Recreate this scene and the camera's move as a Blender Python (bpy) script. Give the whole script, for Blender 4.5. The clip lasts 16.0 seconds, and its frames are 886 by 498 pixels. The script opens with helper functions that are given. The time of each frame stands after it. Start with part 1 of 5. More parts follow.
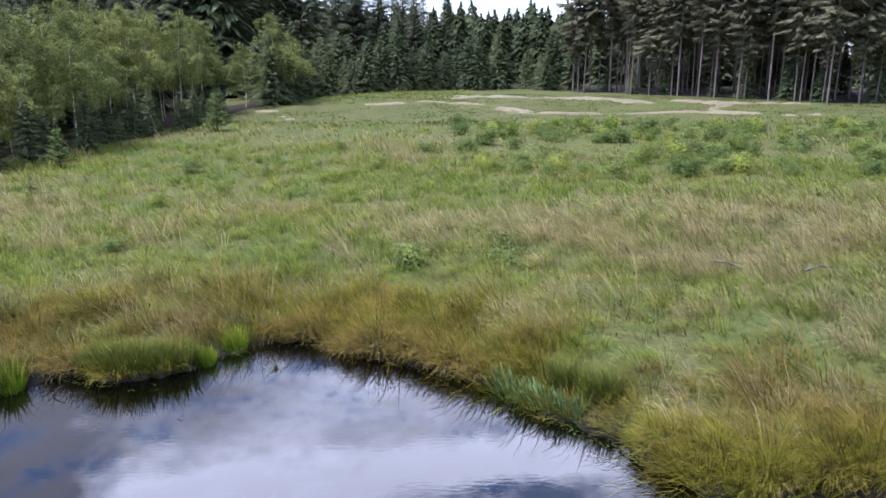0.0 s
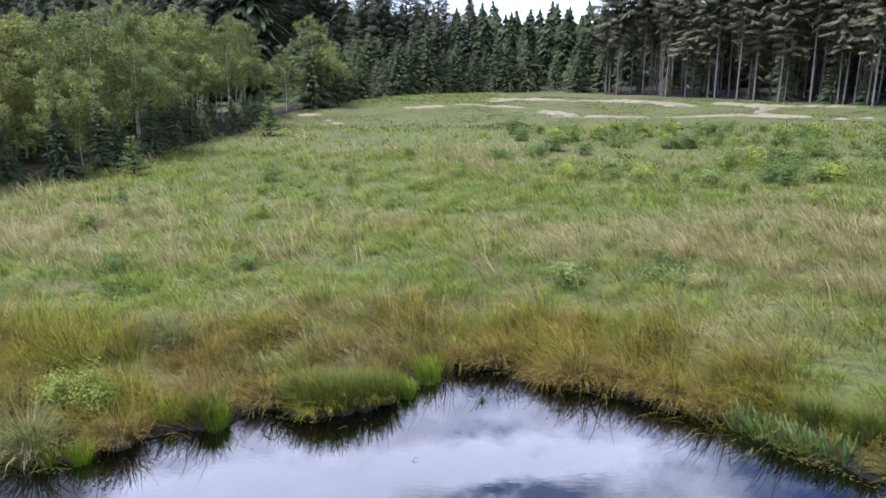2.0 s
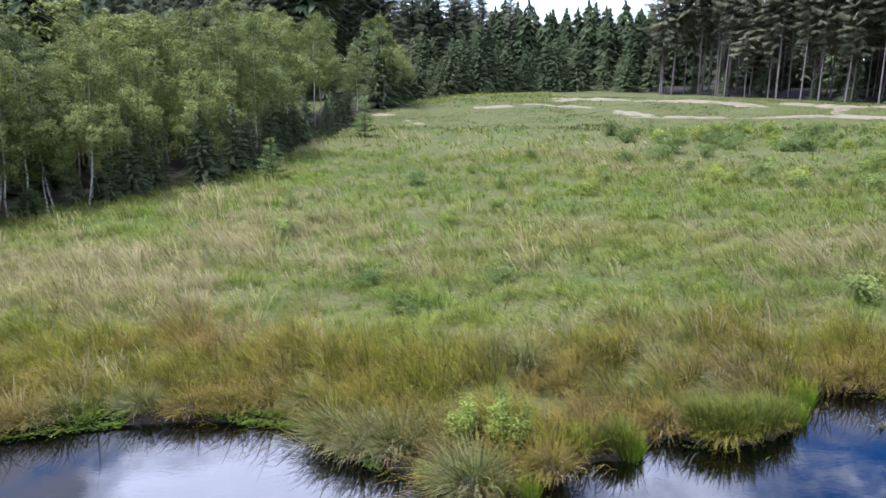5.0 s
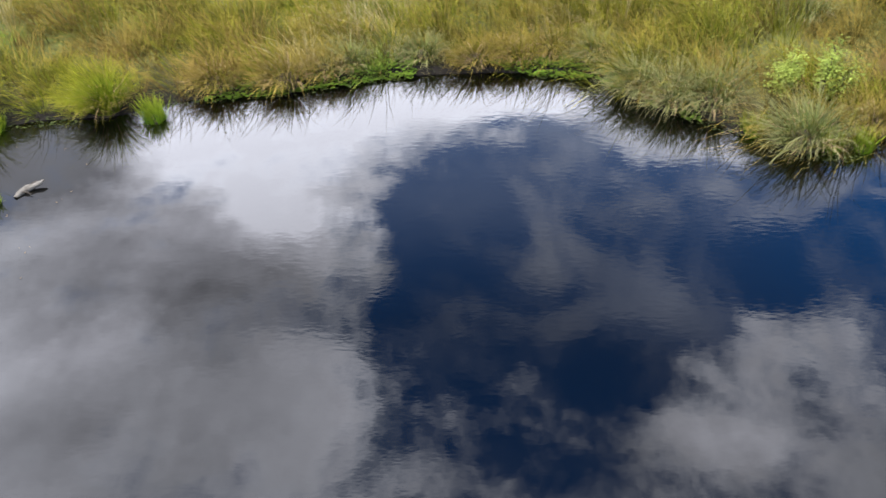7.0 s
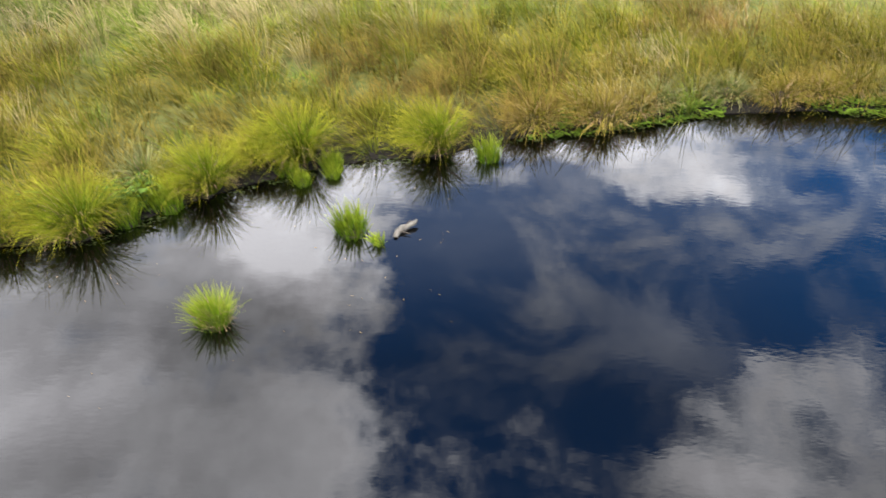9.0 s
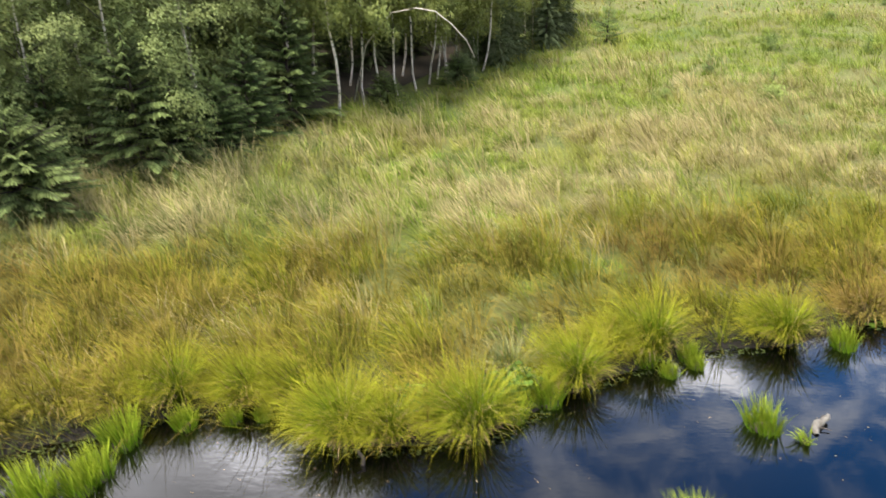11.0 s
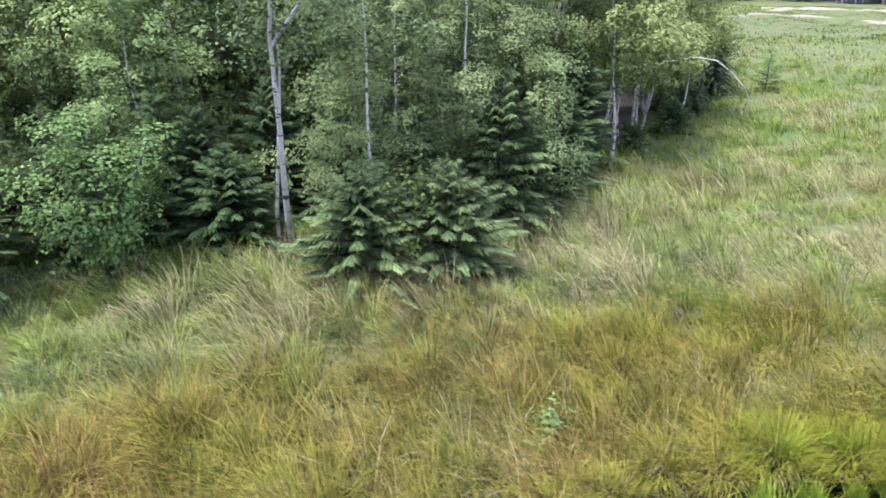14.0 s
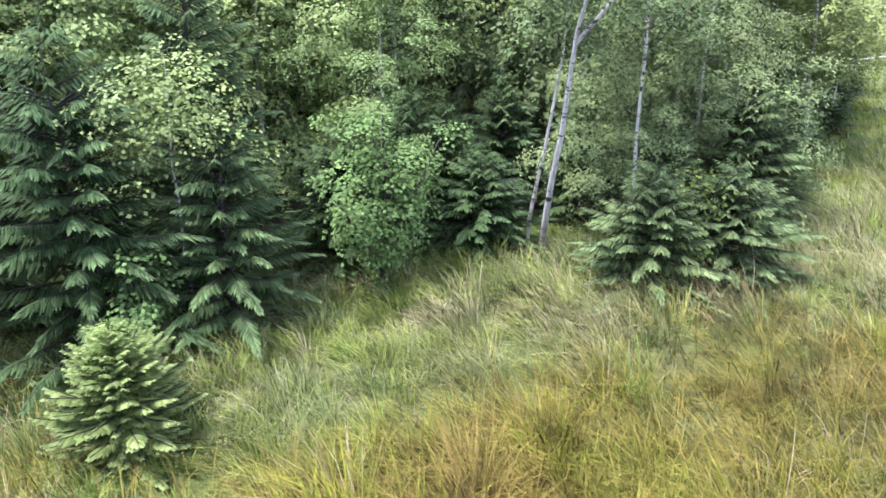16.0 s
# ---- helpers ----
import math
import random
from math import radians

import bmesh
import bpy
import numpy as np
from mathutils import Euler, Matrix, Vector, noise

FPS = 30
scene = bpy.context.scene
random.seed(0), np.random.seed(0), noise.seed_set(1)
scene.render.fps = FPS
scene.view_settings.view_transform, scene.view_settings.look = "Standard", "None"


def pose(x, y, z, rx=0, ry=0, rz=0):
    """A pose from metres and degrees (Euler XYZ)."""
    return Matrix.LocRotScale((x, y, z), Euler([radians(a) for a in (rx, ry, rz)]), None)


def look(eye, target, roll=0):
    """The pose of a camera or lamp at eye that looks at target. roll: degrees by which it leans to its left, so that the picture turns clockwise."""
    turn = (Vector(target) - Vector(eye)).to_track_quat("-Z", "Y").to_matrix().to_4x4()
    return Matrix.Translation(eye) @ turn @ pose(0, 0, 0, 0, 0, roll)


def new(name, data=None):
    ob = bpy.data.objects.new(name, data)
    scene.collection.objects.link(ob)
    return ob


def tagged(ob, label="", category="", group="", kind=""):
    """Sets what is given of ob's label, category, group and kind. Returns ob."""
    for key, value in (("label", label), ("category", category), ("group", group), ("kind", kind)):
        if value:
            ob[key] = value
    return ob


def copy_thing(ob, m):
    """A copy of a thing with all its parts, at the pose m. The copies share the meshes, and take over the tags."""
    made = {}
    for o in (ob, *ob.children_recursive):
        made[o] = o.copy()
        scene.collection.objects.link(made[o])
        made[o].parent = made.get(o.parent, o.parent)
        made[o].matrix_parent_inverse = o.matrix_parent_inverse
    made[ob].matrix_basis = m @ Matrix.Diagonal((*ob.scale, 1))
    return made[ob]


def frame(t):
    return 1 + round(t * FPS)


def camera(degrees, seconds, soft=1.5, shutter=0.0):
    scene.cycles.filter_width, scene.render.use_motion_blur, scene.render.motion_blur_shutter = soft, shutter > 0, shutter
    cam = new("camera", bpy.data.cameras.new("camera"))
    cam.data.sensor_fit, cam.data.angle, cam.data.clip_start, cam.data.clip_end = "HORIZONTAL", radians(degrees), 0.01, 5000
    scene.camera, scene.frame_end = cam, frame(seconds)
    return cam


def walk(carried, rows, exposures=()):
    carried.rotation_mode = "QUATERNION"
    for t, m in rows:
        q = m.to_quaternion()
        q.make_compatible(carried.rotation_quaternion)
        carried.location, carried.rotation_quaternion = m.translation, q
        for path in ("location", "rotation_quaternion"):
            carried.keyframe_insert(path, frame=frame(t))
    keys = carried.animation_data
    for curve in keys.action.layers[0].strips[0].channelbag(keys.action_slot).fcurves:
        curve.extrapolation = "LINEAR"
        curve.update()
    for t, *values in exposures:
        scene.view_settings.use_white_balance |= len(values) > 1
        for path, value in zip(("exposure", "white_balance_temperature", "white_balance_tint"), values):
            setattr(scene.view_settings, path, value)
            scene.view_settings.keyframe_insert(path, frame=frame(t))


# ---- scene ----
cam = camera(62.0, 16.0, soft=1.6, shutter=0.25)
PATH = [(t, pose(x, y, z, 90 + pitch, roll, yaw)) for t, x, y, z, pitch, roll, yaw in (
    (0.0, 0.000, 0.000, 3.877, -14.30, 0.03, -0.00),
    (0.5, -0.634, 0.169, 3.923, -14.28, 0.02, -0.06),
    (1.0, -1.281, 0.334, 3.971, -14.27, 0.01, -0.02),
    (1.5, -1.937, 0.482, 4.008, -14.26, 0.03, 0.07),
    (2.0, -2.626, 0.618, 4.031, -14.27, 0.05, 0.18),
    (2.5, -3.332, 0.764, 4.047, -14.28, 0.05, 0.29),
    (3.0, -4.061, 0.890, 4.055, -14.29, 0.04, 0.37),
    (3.5, -4.811, 0.999, 4.063, -14.31, 0.02, 0.45),
    (3.7, -5.112, 1.038, 4.067, -14.34, 0.01, 0.49),
    (4.4, -6.213, 1.130, 4.087, -14.34, -0.02, 0.46),
    (5.0, -7.207, 1.152, 4.114, -14.40, -0.05, 0.33),
    (5.5, -8.043, 1.161, 4.139, -15.20, -0.07, 0.29),
    (5.8, -8.538, 1.173, 4.154, -18.77, -0.07, 0.35),
    (6.0, -8.865, 1.184, 4.164, -23.24, -0.08, 0.40),
    (6.5, -9.685, 1.213, 4.188, -36.11, -0.09, 0.58),
    (7.0, -10.527, 1.260, 4.200, -42.00, -0.09, 0.74),
    (7.5, -11.389, 1.307, 4.193, -42.82, -0.05, 0.81),
    (8.0, -12.264, 1.319, 4.171, -42.48, -0.00, 0.84),
    (8.2, -12.614, 1.326, 4.158, -42.05, 0.01, 0.85),
    (8.9, -13.835, 1.372, 4.089, -39.48, 0.04, 0.91),
    (9.6, -15.059, 1.454, 3.987, -35.13, 0.04, 0.95),
    (10.3, -16.294, 1.552, 3.911, -29.82, 0.02, 0.80),
    (10.5, -16.649, 1.580, 3.898, -28.25, 0.02, 0.73),
    (11.0, -17.547, 1.647, 3.873, -24.19, 0.00, 0.48),
    (11.5, -18.435, 1.720, 3.858, -20.84, -0.01, 0.21),
    (12.0, -19.296, 1.800, 3.851, -20.51, -0.00, -0.08),
    (12.5, -20.139, 1.844, 3.863, -20.57, -0.02, -0.27),
    (13.0, -20.976, 1.889, 3.872, -20.70, -0.06, -0.36),
    (13.5, -21.798, 1.935, 3.871, -20.76, -0.12, -0.30),
    (14.0, -22.602, 2.005, 3.859, -20.81, -0.13, -0.07),
    (14.5, -23.391, 2.054, 3.851, -20.83, -0.10, 0.30),
    (15.0, -24.162, 2.098, 3.833, -20.88, -0.02, 0.86),
    (15.5, -24.893, 2.154, 3.818, -20.85, 0.08, 1.46),
    (16.0, -25.338, 2.210, 3.811, -20.81, 0.21, 1.96),
)]
EXPOSURES = [(0.0, 0.2, 5650, 22), (3.5, 0.37, 5550, 21), (5.8, 0.43, 5550, 19), (6.6, 0.6, 6050, 14), (7.2, 0.78, 6650, 12), (8.4, 0.83, 6900, 11), (10.5, 0.94, 7100, 10), (11.4, 0.95, 6750, 12), (12.2, 0.95, 5700, 20), (14.5, 1.19, 5350, 22), (16.0, 1.4, 5350, 22)]
walk(cam, PATH, EXPOSURES)

# ---- light: broken cloud with a blue gap, a veiled sun behind the camera ----
SUN_ELEVATION, SUN_TURN = radians(66), radians(245)


def build_world():
    w = bpy.data.worlds.new("cloudy_sky")
    scene.world = w
    w.use_nodes = True
    n, l = w.node_tree.nodes, w.node_tree.links
    n.clear()
    out = n.new("ShaderNodeOutputWorld")
    bg = n.new("ShaderNodeBackground")
    sky = n.new("ShaderNodeTexSky")
    sky.sky_type, sky.sun_disc = "NISHITA", False
    sky.sun_elevation, sky.sun_rotation = SUN_ELEVATION, SUN_TURN
    sky.air_density, sky.dust_density, sky.ozone_density = 1.2, 0.2, 4.0
    coord = n.new("ShaderNodeTexCoord")
    sep = n.new("ShaderNodeSeparateXYZ")
    l.new(coord.outputs["Generated"], sep.inputs[0])

    def math(op, a, b=None, clamp=False):
        m = n.new("ShaderNodeMath")
        m.operation, m.use_clamp = op, clamp
        for k, v in ((0, a), (1, b)):
            if v is None:
                continue
            if isinstance(v, (int, float)):
                m.inputs[k].default_value = v
            else:
                l.new(v, m.inputs[k])
        return m.outputs[0]

    up = math("MAXIMUM", sep.outputs["Z"], 0.06)
    px, py = math("DIVIDE", sep.outputs["X"], up), math("DIVIDE", sep.outputs["Y"], up)
    flat = n.new("ShaderNodeCombineXYZ")
    l.new(px, flat.inputs[0]), l.new(py, flat.inputs[1])

    def fbm(scale, detail, rough, shift, warp=0.0):
        add = n.new("ShaderNodeVectorMath")
        add.operation = "ADD"
        l.new(flat.outputs[0], add.inputs[0])
        add.inputs[1].default_value = shift
        t = n.new("ShaderNodeTexNoise")
        t.inputs["Scale"].default_value, t.inputs["Detail"].default_value = scale, detail
        t.inputs["Roughness"].default_value, t.inputs["Distortion"].default_value = rough, warp
        l.new(add.outputs[0], t.inputs["Vector"])
        return t.outputs["Fac"]

    # the banks and gaps of cloud have ragged, drifting outlines
    qx = math("ADD", px, math("MULTIPLY", math("SUBTRACT", fbm(3.4, 6.0, 0.6, (11.0, 3.0, 2.0)), 0.5), 0.55))
    qy = math("ADD", py, math("MULTIPLY", math("SUBTRACT", fbm(3.4, 6.0, 0.6, (4.0, 12.0, 6.0)), 0.5), 0.45))

    def blob(cx, cy, rx, ry):
        a = math("POWER", math("DIVIDE", math("SUBTRACT", qx, cx), rx), 2.0)
        b = math("POWER", math("DIVIDE", math("SUBTRACT", qy, cy), ry), 2.0)
        return math("POWER", 2.718, math("MULTIPLY", math("ADD", a, b), -1.0))

    # cover: billows with ragged wisps, thinned where the blue gaps stand
    cover = math("ADD", math("MULTIPLY", fbm(2.4, 10.0, 0.6, (3.1, 7.7, 0.0), 0.12), 1.9), -1.03)
    cover = math("ADD", cover, math("MULTIPLY", fbm(7.0, 8.0, 0.65, (1.0, 4.0, 3.0), 0.3), 1.26))
    for cx, cy, rx, ry, k in ((0.1, 0.97, 0.28, 0.32, 1.0), (0.1, 1.28, 0.27, 0.18, 0.75), (0.45, 1.22, 0.35, 0.22, 0.75), (0.87, 1.1, 0.34, 0.24, 0.62), (-0.56, 1.27, 0.1, 0.06, 0.65), (1.1, 1.6, 0.5, 0.3, 0.2)):
        cover = math("SUBTRACT", cover, math("MULTIPLY", blob(cx, cy, rx, ry), k))
    for cx, cy, rx, ry, k in ((-0.3, 1.85, 0.9, 0.28, 0.3), (0.12, 1.72, 0.45, 0.1, 0.45), (-0.6, 1.52, 0.35, 0.14, 0.5), (-0.34, 1.2, 0.14, 0.12, 0.5), (-0.42, 1.05, 0.1, 0.08, 0.35), (-0.2, 1.3, 0.1, 0.1, 0.35), (-0.27, 0.88, 0.11, 0.2, 0.35), (-0.8, 0.85, 0.42, 0.6, 0.6), (-0.3, 0.62, 0.25, 0.14, 0.3),
                             (0.5, 0.92, 0.12, 0.09, 0.42), (0.44, 0.7, 0.1, 0.06, 0.65), (1.05, 0.5, 0.36, 0.22, 0.55), (-0.06, 1.0, 0.1, 0.06, 0.2), (0.55, 1.48, 0.22, 0.09, 0.32)):
        cover = math("ADD", cover, math("MULTIPLY", blob(cx, cy, rx, ry), k))
    cover = math("ADD", cover, math("MULTIPLY", math("SUBTRACT", fbm(15.0, 6.0, 0.65, (5.0, 3.0, 7.0), 0.5), 0.5), 0.75))
    ramp = n.new("ShaderNodeMapRange")
    ramp.interpolation_type = "SMOOTHSTEP"
    l.new(cover, ramp.inputs["Value"])
    ramp.inputs["From Min"].default_value, ramp.inputs["From Max"].default_value = 0.04, 0.92
    # cloud brightness: bright rims, greyer thick middles
    body = n.new("ShaderNodeValToRGB")
    l.new(cover, body.inputs[0])
    e = body.color_ramp.elements
    e[0].position, e[0].color = 0.2, (0.8, 0.84, 0.92, 1)
    e[1].position, e[1].color = 1.0, (0.84, 0.87, 0.97, 1)
    m = e.new(0.55)
    m.color = (1.03, 1.08, 1.2, 1)
    soft = n.new("ShaderNodeMapRange")
    bright = fbm(1.9, 9.0, 0.62, (9.0, 2.0, 4.0))
    curl = math("MULTIPLY", fbm(5.0, 8.0, 0.6, (2.0, 6.0, 1.0), 0.4), 2.1)
    for cx, cy, rx, ry, k in ((-0.62, 1.55, 0.3, 0.13, 0.6), (-0.46, 1.36, 0.16, 0.11, 0.6), (-0.32, 1.22, 0.12, 0.09, 0.7), (-0.5, 1.02, 0.25, 0.14, -0.2), (-1.0, 1.45, 0.25, 0.2, -0.2), (0.62, 1.5, 0.2, 0.12, 0.3), (-1.0, 1.25, 0.3, 0.25, -0.15), (0.15, 1.72, 0.5, 0.12, 0.6), (-0.35, 1.6, 0.4, 0.14, 0.25), (0.44, 0.7, 0.1, 0.06, 0.2), (-1.25, 1.95, 0.5, 0.5, -0.4), (-0.05, 2.25, 0.5, 0.4, 0.25), (1.15, 1.85, 0.4, 0.35, -0.25), (-0.75, 0.72, 0.4, 0.25, 0.3)):
        bright = math("ADD", bright, math("MULTIPLY", math("MULTIPLY", blob(cx, cy, rx, ry), k), curl))
    l.new(bright, soft.inputs["Value"])
    soft.inputs["From Min"].default_value, soft.inputs["From Max"].default_value = 0.3, 0.95
    soft.inputs["To Min"].default_value, soft.inputs["To Max"].default_value = 0.46, 2.5
    tint = n.new("ShaderNodeMix")
    tint.data_type, tint.blend_type = "RGBA", "MULTIPLY"
    tint.inputs["Factor"].default_value = 1.0
    l.new(body.outputs[0], tint.inputs["A"]), l.new(soft.outputs[0], tint.inputs["B"])
    lit = n.new("ShaderNodeMix")
    lit.data_type, lit.blend_type = "RGBA", "MULTIPLY"
    lit.inputs["Factor"].default_value = 1.0
    l.new(tint.outputs["Result"], lit.inputs["A"])
    low = n.new("ShaderNodeMapRange")
    l.new(sep.outputs["Z"], low.inputs["Value"])
    low.inputs["From Min"].default_value, low.inputs["From Max"].default_value = 0.42, 0.72
    low.inputs["To Min"].default_value, low.inputs["To Max"].default_value = CLOUD * 1.9, CLOUD * 0.9
    l.new(low.outputs[0], lit.inputs["B"])
    mix = n.new("ShaderNodeMix")
    mix.data_type = "RGBA"
    wisp = n.new("ShaderNodeMapRange")
    wisp.interpolation_type = "SMOOTHSTEP"
    l.new(fbm(3.2, 9.0, 0.62, (6.0, 1.0, 8.0), 0.6), wisp.inputs["Value"])
    wisp.inputs["From Min"].default_value, wisp.inputs["From Max"].default_value = 0.42, 0.66
    veil = math("ADD", math("MULTIPLY", blob(0.75, 1.3, 0.5, 0.3), 0.6), math("MULTIPLY", blob(0.02, 1.15, 0.35, 0.35), 0.45))
    veil = math("ADD", math("MULTIPLY", veil, wisp.outputs[0]), math("MULTIPLY", blob(0.1, 1.35, 0.5, 0.25), 0.16))
    l.new(math("MAXIMUM", ramp.outputs[0], veil), mix.inputs["Factor"])
    deep = n.new("ShaderNodeHueSaturation")
    deep.inputs["Saturation"].default_value, deep.inputs["Value"].default_value = 1.4, 1.2
    deep.inputs["Hue"].default_value = 0.508
    l.new(sky.outputs[0], deep.inputs["Color"])
    rim = n.new("ShaderNodeMapRange")
    l.new(sep.outputs["Z"], rim.inputs["Value"])
    rim.inputs["From Min"].default_value, rim.inputs["From Max"].default_value = 0.45, 0.74
    rim.inputs["To Min"].default_value, rim.inputs["To Max"].default_value = 2.9, 0.8
    l.new(rim.outputs[0], deep.inputs["Value"])
    l.new(deep.outputs[0], mix.inputs["A"]), l.new(lit.outputs["Result"], mix.inputs["B"])
    l.new(mix.outputs["Result"], bg.inputs["Color"])
    bg.inputs["Strength"].default_value = 0.064
    l.new(bg.outputs[0], out.inputs[0])


CLOUD = 12.5
build_world()
sun_data = bpy.data.lights.new("sun", "SUN")
sun_data.energy, sun_data.angle, sun_data.color = 4.0, radians(14), (1.0, 0.96, 0.9)
sun = new("sun", sun_data)
sun.matrix_world = look((math.sin(SUN_TURN) * math.cos(SUN_ELEVATION) * 50, math.cos(SUN_TURN) * math.cos(SUN_ELEVATION) * 50, math.sin(SUN_ELEVATION) * 50), (0, 0, 0))


# ---- materials ----
def material(name):
    m = bpy.data.materials.new(name)
    m.use_nodes = True
    nt = m.node_tree
    return m, nt.nodes, nt.links, nt.nodes["Principled BSDF"]


def ramp_node(n, l, value, stops):
    r = n.new("ShaderNodeValToRGB")
    l.new(value, r.inputs[0])
    e = r.color_ramp.elements
    e[0].position, e[0].color = stops[0][0], (*stops[0][1], 1)
    e[1].position, e[1].color = stops[-1][0], (*stops[-1][1], 1)
    for p, c in stops[1:-1]:
        e.new(p).color = (*c, 1)
    return r.outputs[0]


def noise_node(n, l, scale, detail=4.0, rough=0.55, coords="Object", shift=None):
    c = n.new("ShaderNodeTexCoord")
    src = c.outputs[coords]
    if shift:
        a = n.new("ShaderNodeVectorMath")
        a.operation = "ADD"
        l.new(src, a.inputs[0])
        a.inputs[1].default_value = shift
        src = a.outputs[0]
    t = n.new("ShaderNodeTexNoise")
    t.inputs["Scale"].default_value, t.inputs["Detail"].default_value, t.inputs["Roughness"].default_value = scale, detail, rough
    l.new(src, t.inputs["Vector"])
    return t.outputs["Fac"]


def mixed(n, l, a, b, fac, mode="MIX"):
    m = n.new("ShaderNodeMix")
    m.data_type, m.blend_type = "RGBA", mode
    for key, v in (("A", a), ("B", b), ("Factor", fac)):
        if isinstance(v, (int, float)):
            m.inputs[key].default_value = v
        elif isinstance(v, tuple):
            m.inputs[key].default_value = (*v, 1)
        else:
            l.new(v, m.inputs[key])
    return m.outputs["Result"]


def foliage(name, low, high, tips, patch=0.6, spread=0.35, through_light=0.18, rough=0.6, other=None, other_scale=0.35, clump=2.4, depth=0.4, tree=False):
    """Blades and leaves: colour by patch noise in the plan, by single leaf, and from foot to tip along the leaf."""
    m, n, l, bsdf = material(name)
    geo = n.new("ShaderNodeNewGeometry")
    uv = n.new("ShaderNodeUVMap")
    sep = n.new("ShaderNodeSeparateXYZ")
    l.new(uv.outputs[0], sep.inputs[0])
    big = noise_node(n, l, patch, 3.0)
    col = ramp_node(n, l, big, [(0.34, low), (0.66, high)])
    if other:
        col = mixed(n, l, col, other, ramp_node(n, l, noise_node(n, l, other_scale, 3.0, 0.6, shift=(13.0, 5.0, 0.0)), [(0.48, (0, 0, 0)), (0.62, (1, 1, 1))]))
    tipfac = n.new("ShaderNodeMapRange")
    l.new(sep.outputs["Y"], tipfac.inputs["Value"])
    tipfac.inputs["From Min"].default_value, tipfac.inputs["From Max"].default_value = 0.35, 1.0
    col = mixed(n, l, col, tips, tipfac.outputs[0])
    vary = n.new("ShaderNodeMapRange")
    l.new(geo.outputs["Random Per Island"], vary.inputs["Value"])
    vary.inputs["To Min"].default_value, vary.inputs["To Max"].default_value = 1 - spread, 1 + spread
    hsv = n.new("ShaderNodeHueSaturation")
    hsv.inputs["Saturation"].default_value = 0.98
    l.new(col, hsv.inputs["Color"])
    tuft = n.new("ShaderNodeMapRange")
    l.new(noise_node(n, l, clump, 3.0, 0.6, shift=(4.0, 8.0, 2.0)), tuft.inputs["Value"])
    tuft.inputs["From Min"].default_value, tuft.inputs["From Max"].default_value = 0.34, 0.66
    tuft.inputs["To Min"].default_value, tuft.inputs["To Max"].default_value = 1 - depth, 1 + depth
    value = n.new("ShaderNodeMath")
    value.operation = "MULTIPLY"
    l.new(vary.outputs[0], value.inputs[0]), l.new(tuft.outputs[0], value.inputs[1])
    if tree:
        info = n.new("ShaderNodeObjectInfo")
        own, shade = n.new("ShaderNodeMapRange"), n.new("ShaderNodeMath")
        l.new(info.outputs["Random"], own.inputs["Value"])
        own.inputs["To Min"].default_value, own.inputs["To Max"].default_value = 0.78, 1.25
        shade.operation = "MULTIPLY"
        l.new(value.outputs[0], shade.inputs[0]), l.new(own.outputs[0], shade.inputs[1])
        value = shade
        hue = n.new("ShaderNodeMapRange")
        l.new(info.outputs["Random"], hue.inputs["Value"])
        hue.inputs["To Min"].default_value, hue.inputs["To Max"].default_value = 0.515, 0.485
        l.new(hue.outputs[0], hsv.inputs["Hue"])
    l.new(value.outputs[0], hsv.inputs["Value"])
    l.new(hsv.outputs[0], bsdf.inputs["Base Color"])
    bsdf.inputs["Roughness"].default_value = rough
    bsdf.inputs["Specular IOR Level"].default_value = 0.06
    if through_light:
        tr = n.new("ShaderNodeBsdfTranslucent")
        l.new(hsv.outputs[0], tr.inputs["Color"])
        add = n.new("ShaderNodeMixShader")
        add.inputs[0].default_value = through_light
        l.new(bsdf.outputs[0], add.inputs[1]), l.new(tr.outputs[0], add.inputs[2])
        l.new(add.outputs[0], n["Material Output"].inputs["Surface"])
    return m


def bark(name, stops, scale, stretch=0.25, rough=0.85, spots=None):
    m, n, l, bsdf = material(name)
    c = n.new("ShaderNodeTexCoord")
    mp = n.new("ShaderNodeMapping")
    mp.inputs["Scale"].default_value = (1, 1, stretch)
    l.new(c.outputs["Object"], mp.inputs[0])
    t = n.new("ShaderNodeTexNoise")
    t.inputs["Scale"].default_value, t.inputs["Detail"].default_value, t.inputs["Roughness"].default_value = scale, 6.0, 0.65
    l.new(mp.outputs[0], t.inputs["Vector"])
    col = ramp_node(n, l, t.outputs["Fac"], stops)
    if spots:
        mp2 = n.new("ShaderNodeMapping")
        mp2.inputs["Scale"].default_value = (3, 3, 9)
        l.new(c.outputs["Object"], mp2.inputs[0])
        t2 = n.new("ShaderNodeTexNoise")
        t2.inputs["Scale"].default_value, t2.inputs["Detail"].default_value = 2.0, 3.0
        l.new(mp2.outputs[0], t2.inputs["Vector"])
        col = mixed(n, l, col, spots, ramp_node(n, l, t2.outputs["Fac"], [(0.56, (0, 0, 0)), (0.63, (1, 1, 1))]))
    l.new(col, bsdf.inputs["Base Color"])
    bsdf.inputs["Roughness"].default_value = rough
    b = n.new("ShaderNodeBump")
    b.inputs["Strength"].default_value, b.inputs["Distance"].default_value = 0.6, 0.02
    l.new(t.outputs["Fac"], b.inputs["Height"]), l.new(b.outputs[0], bsdf.inputs["Normal"])
    return m


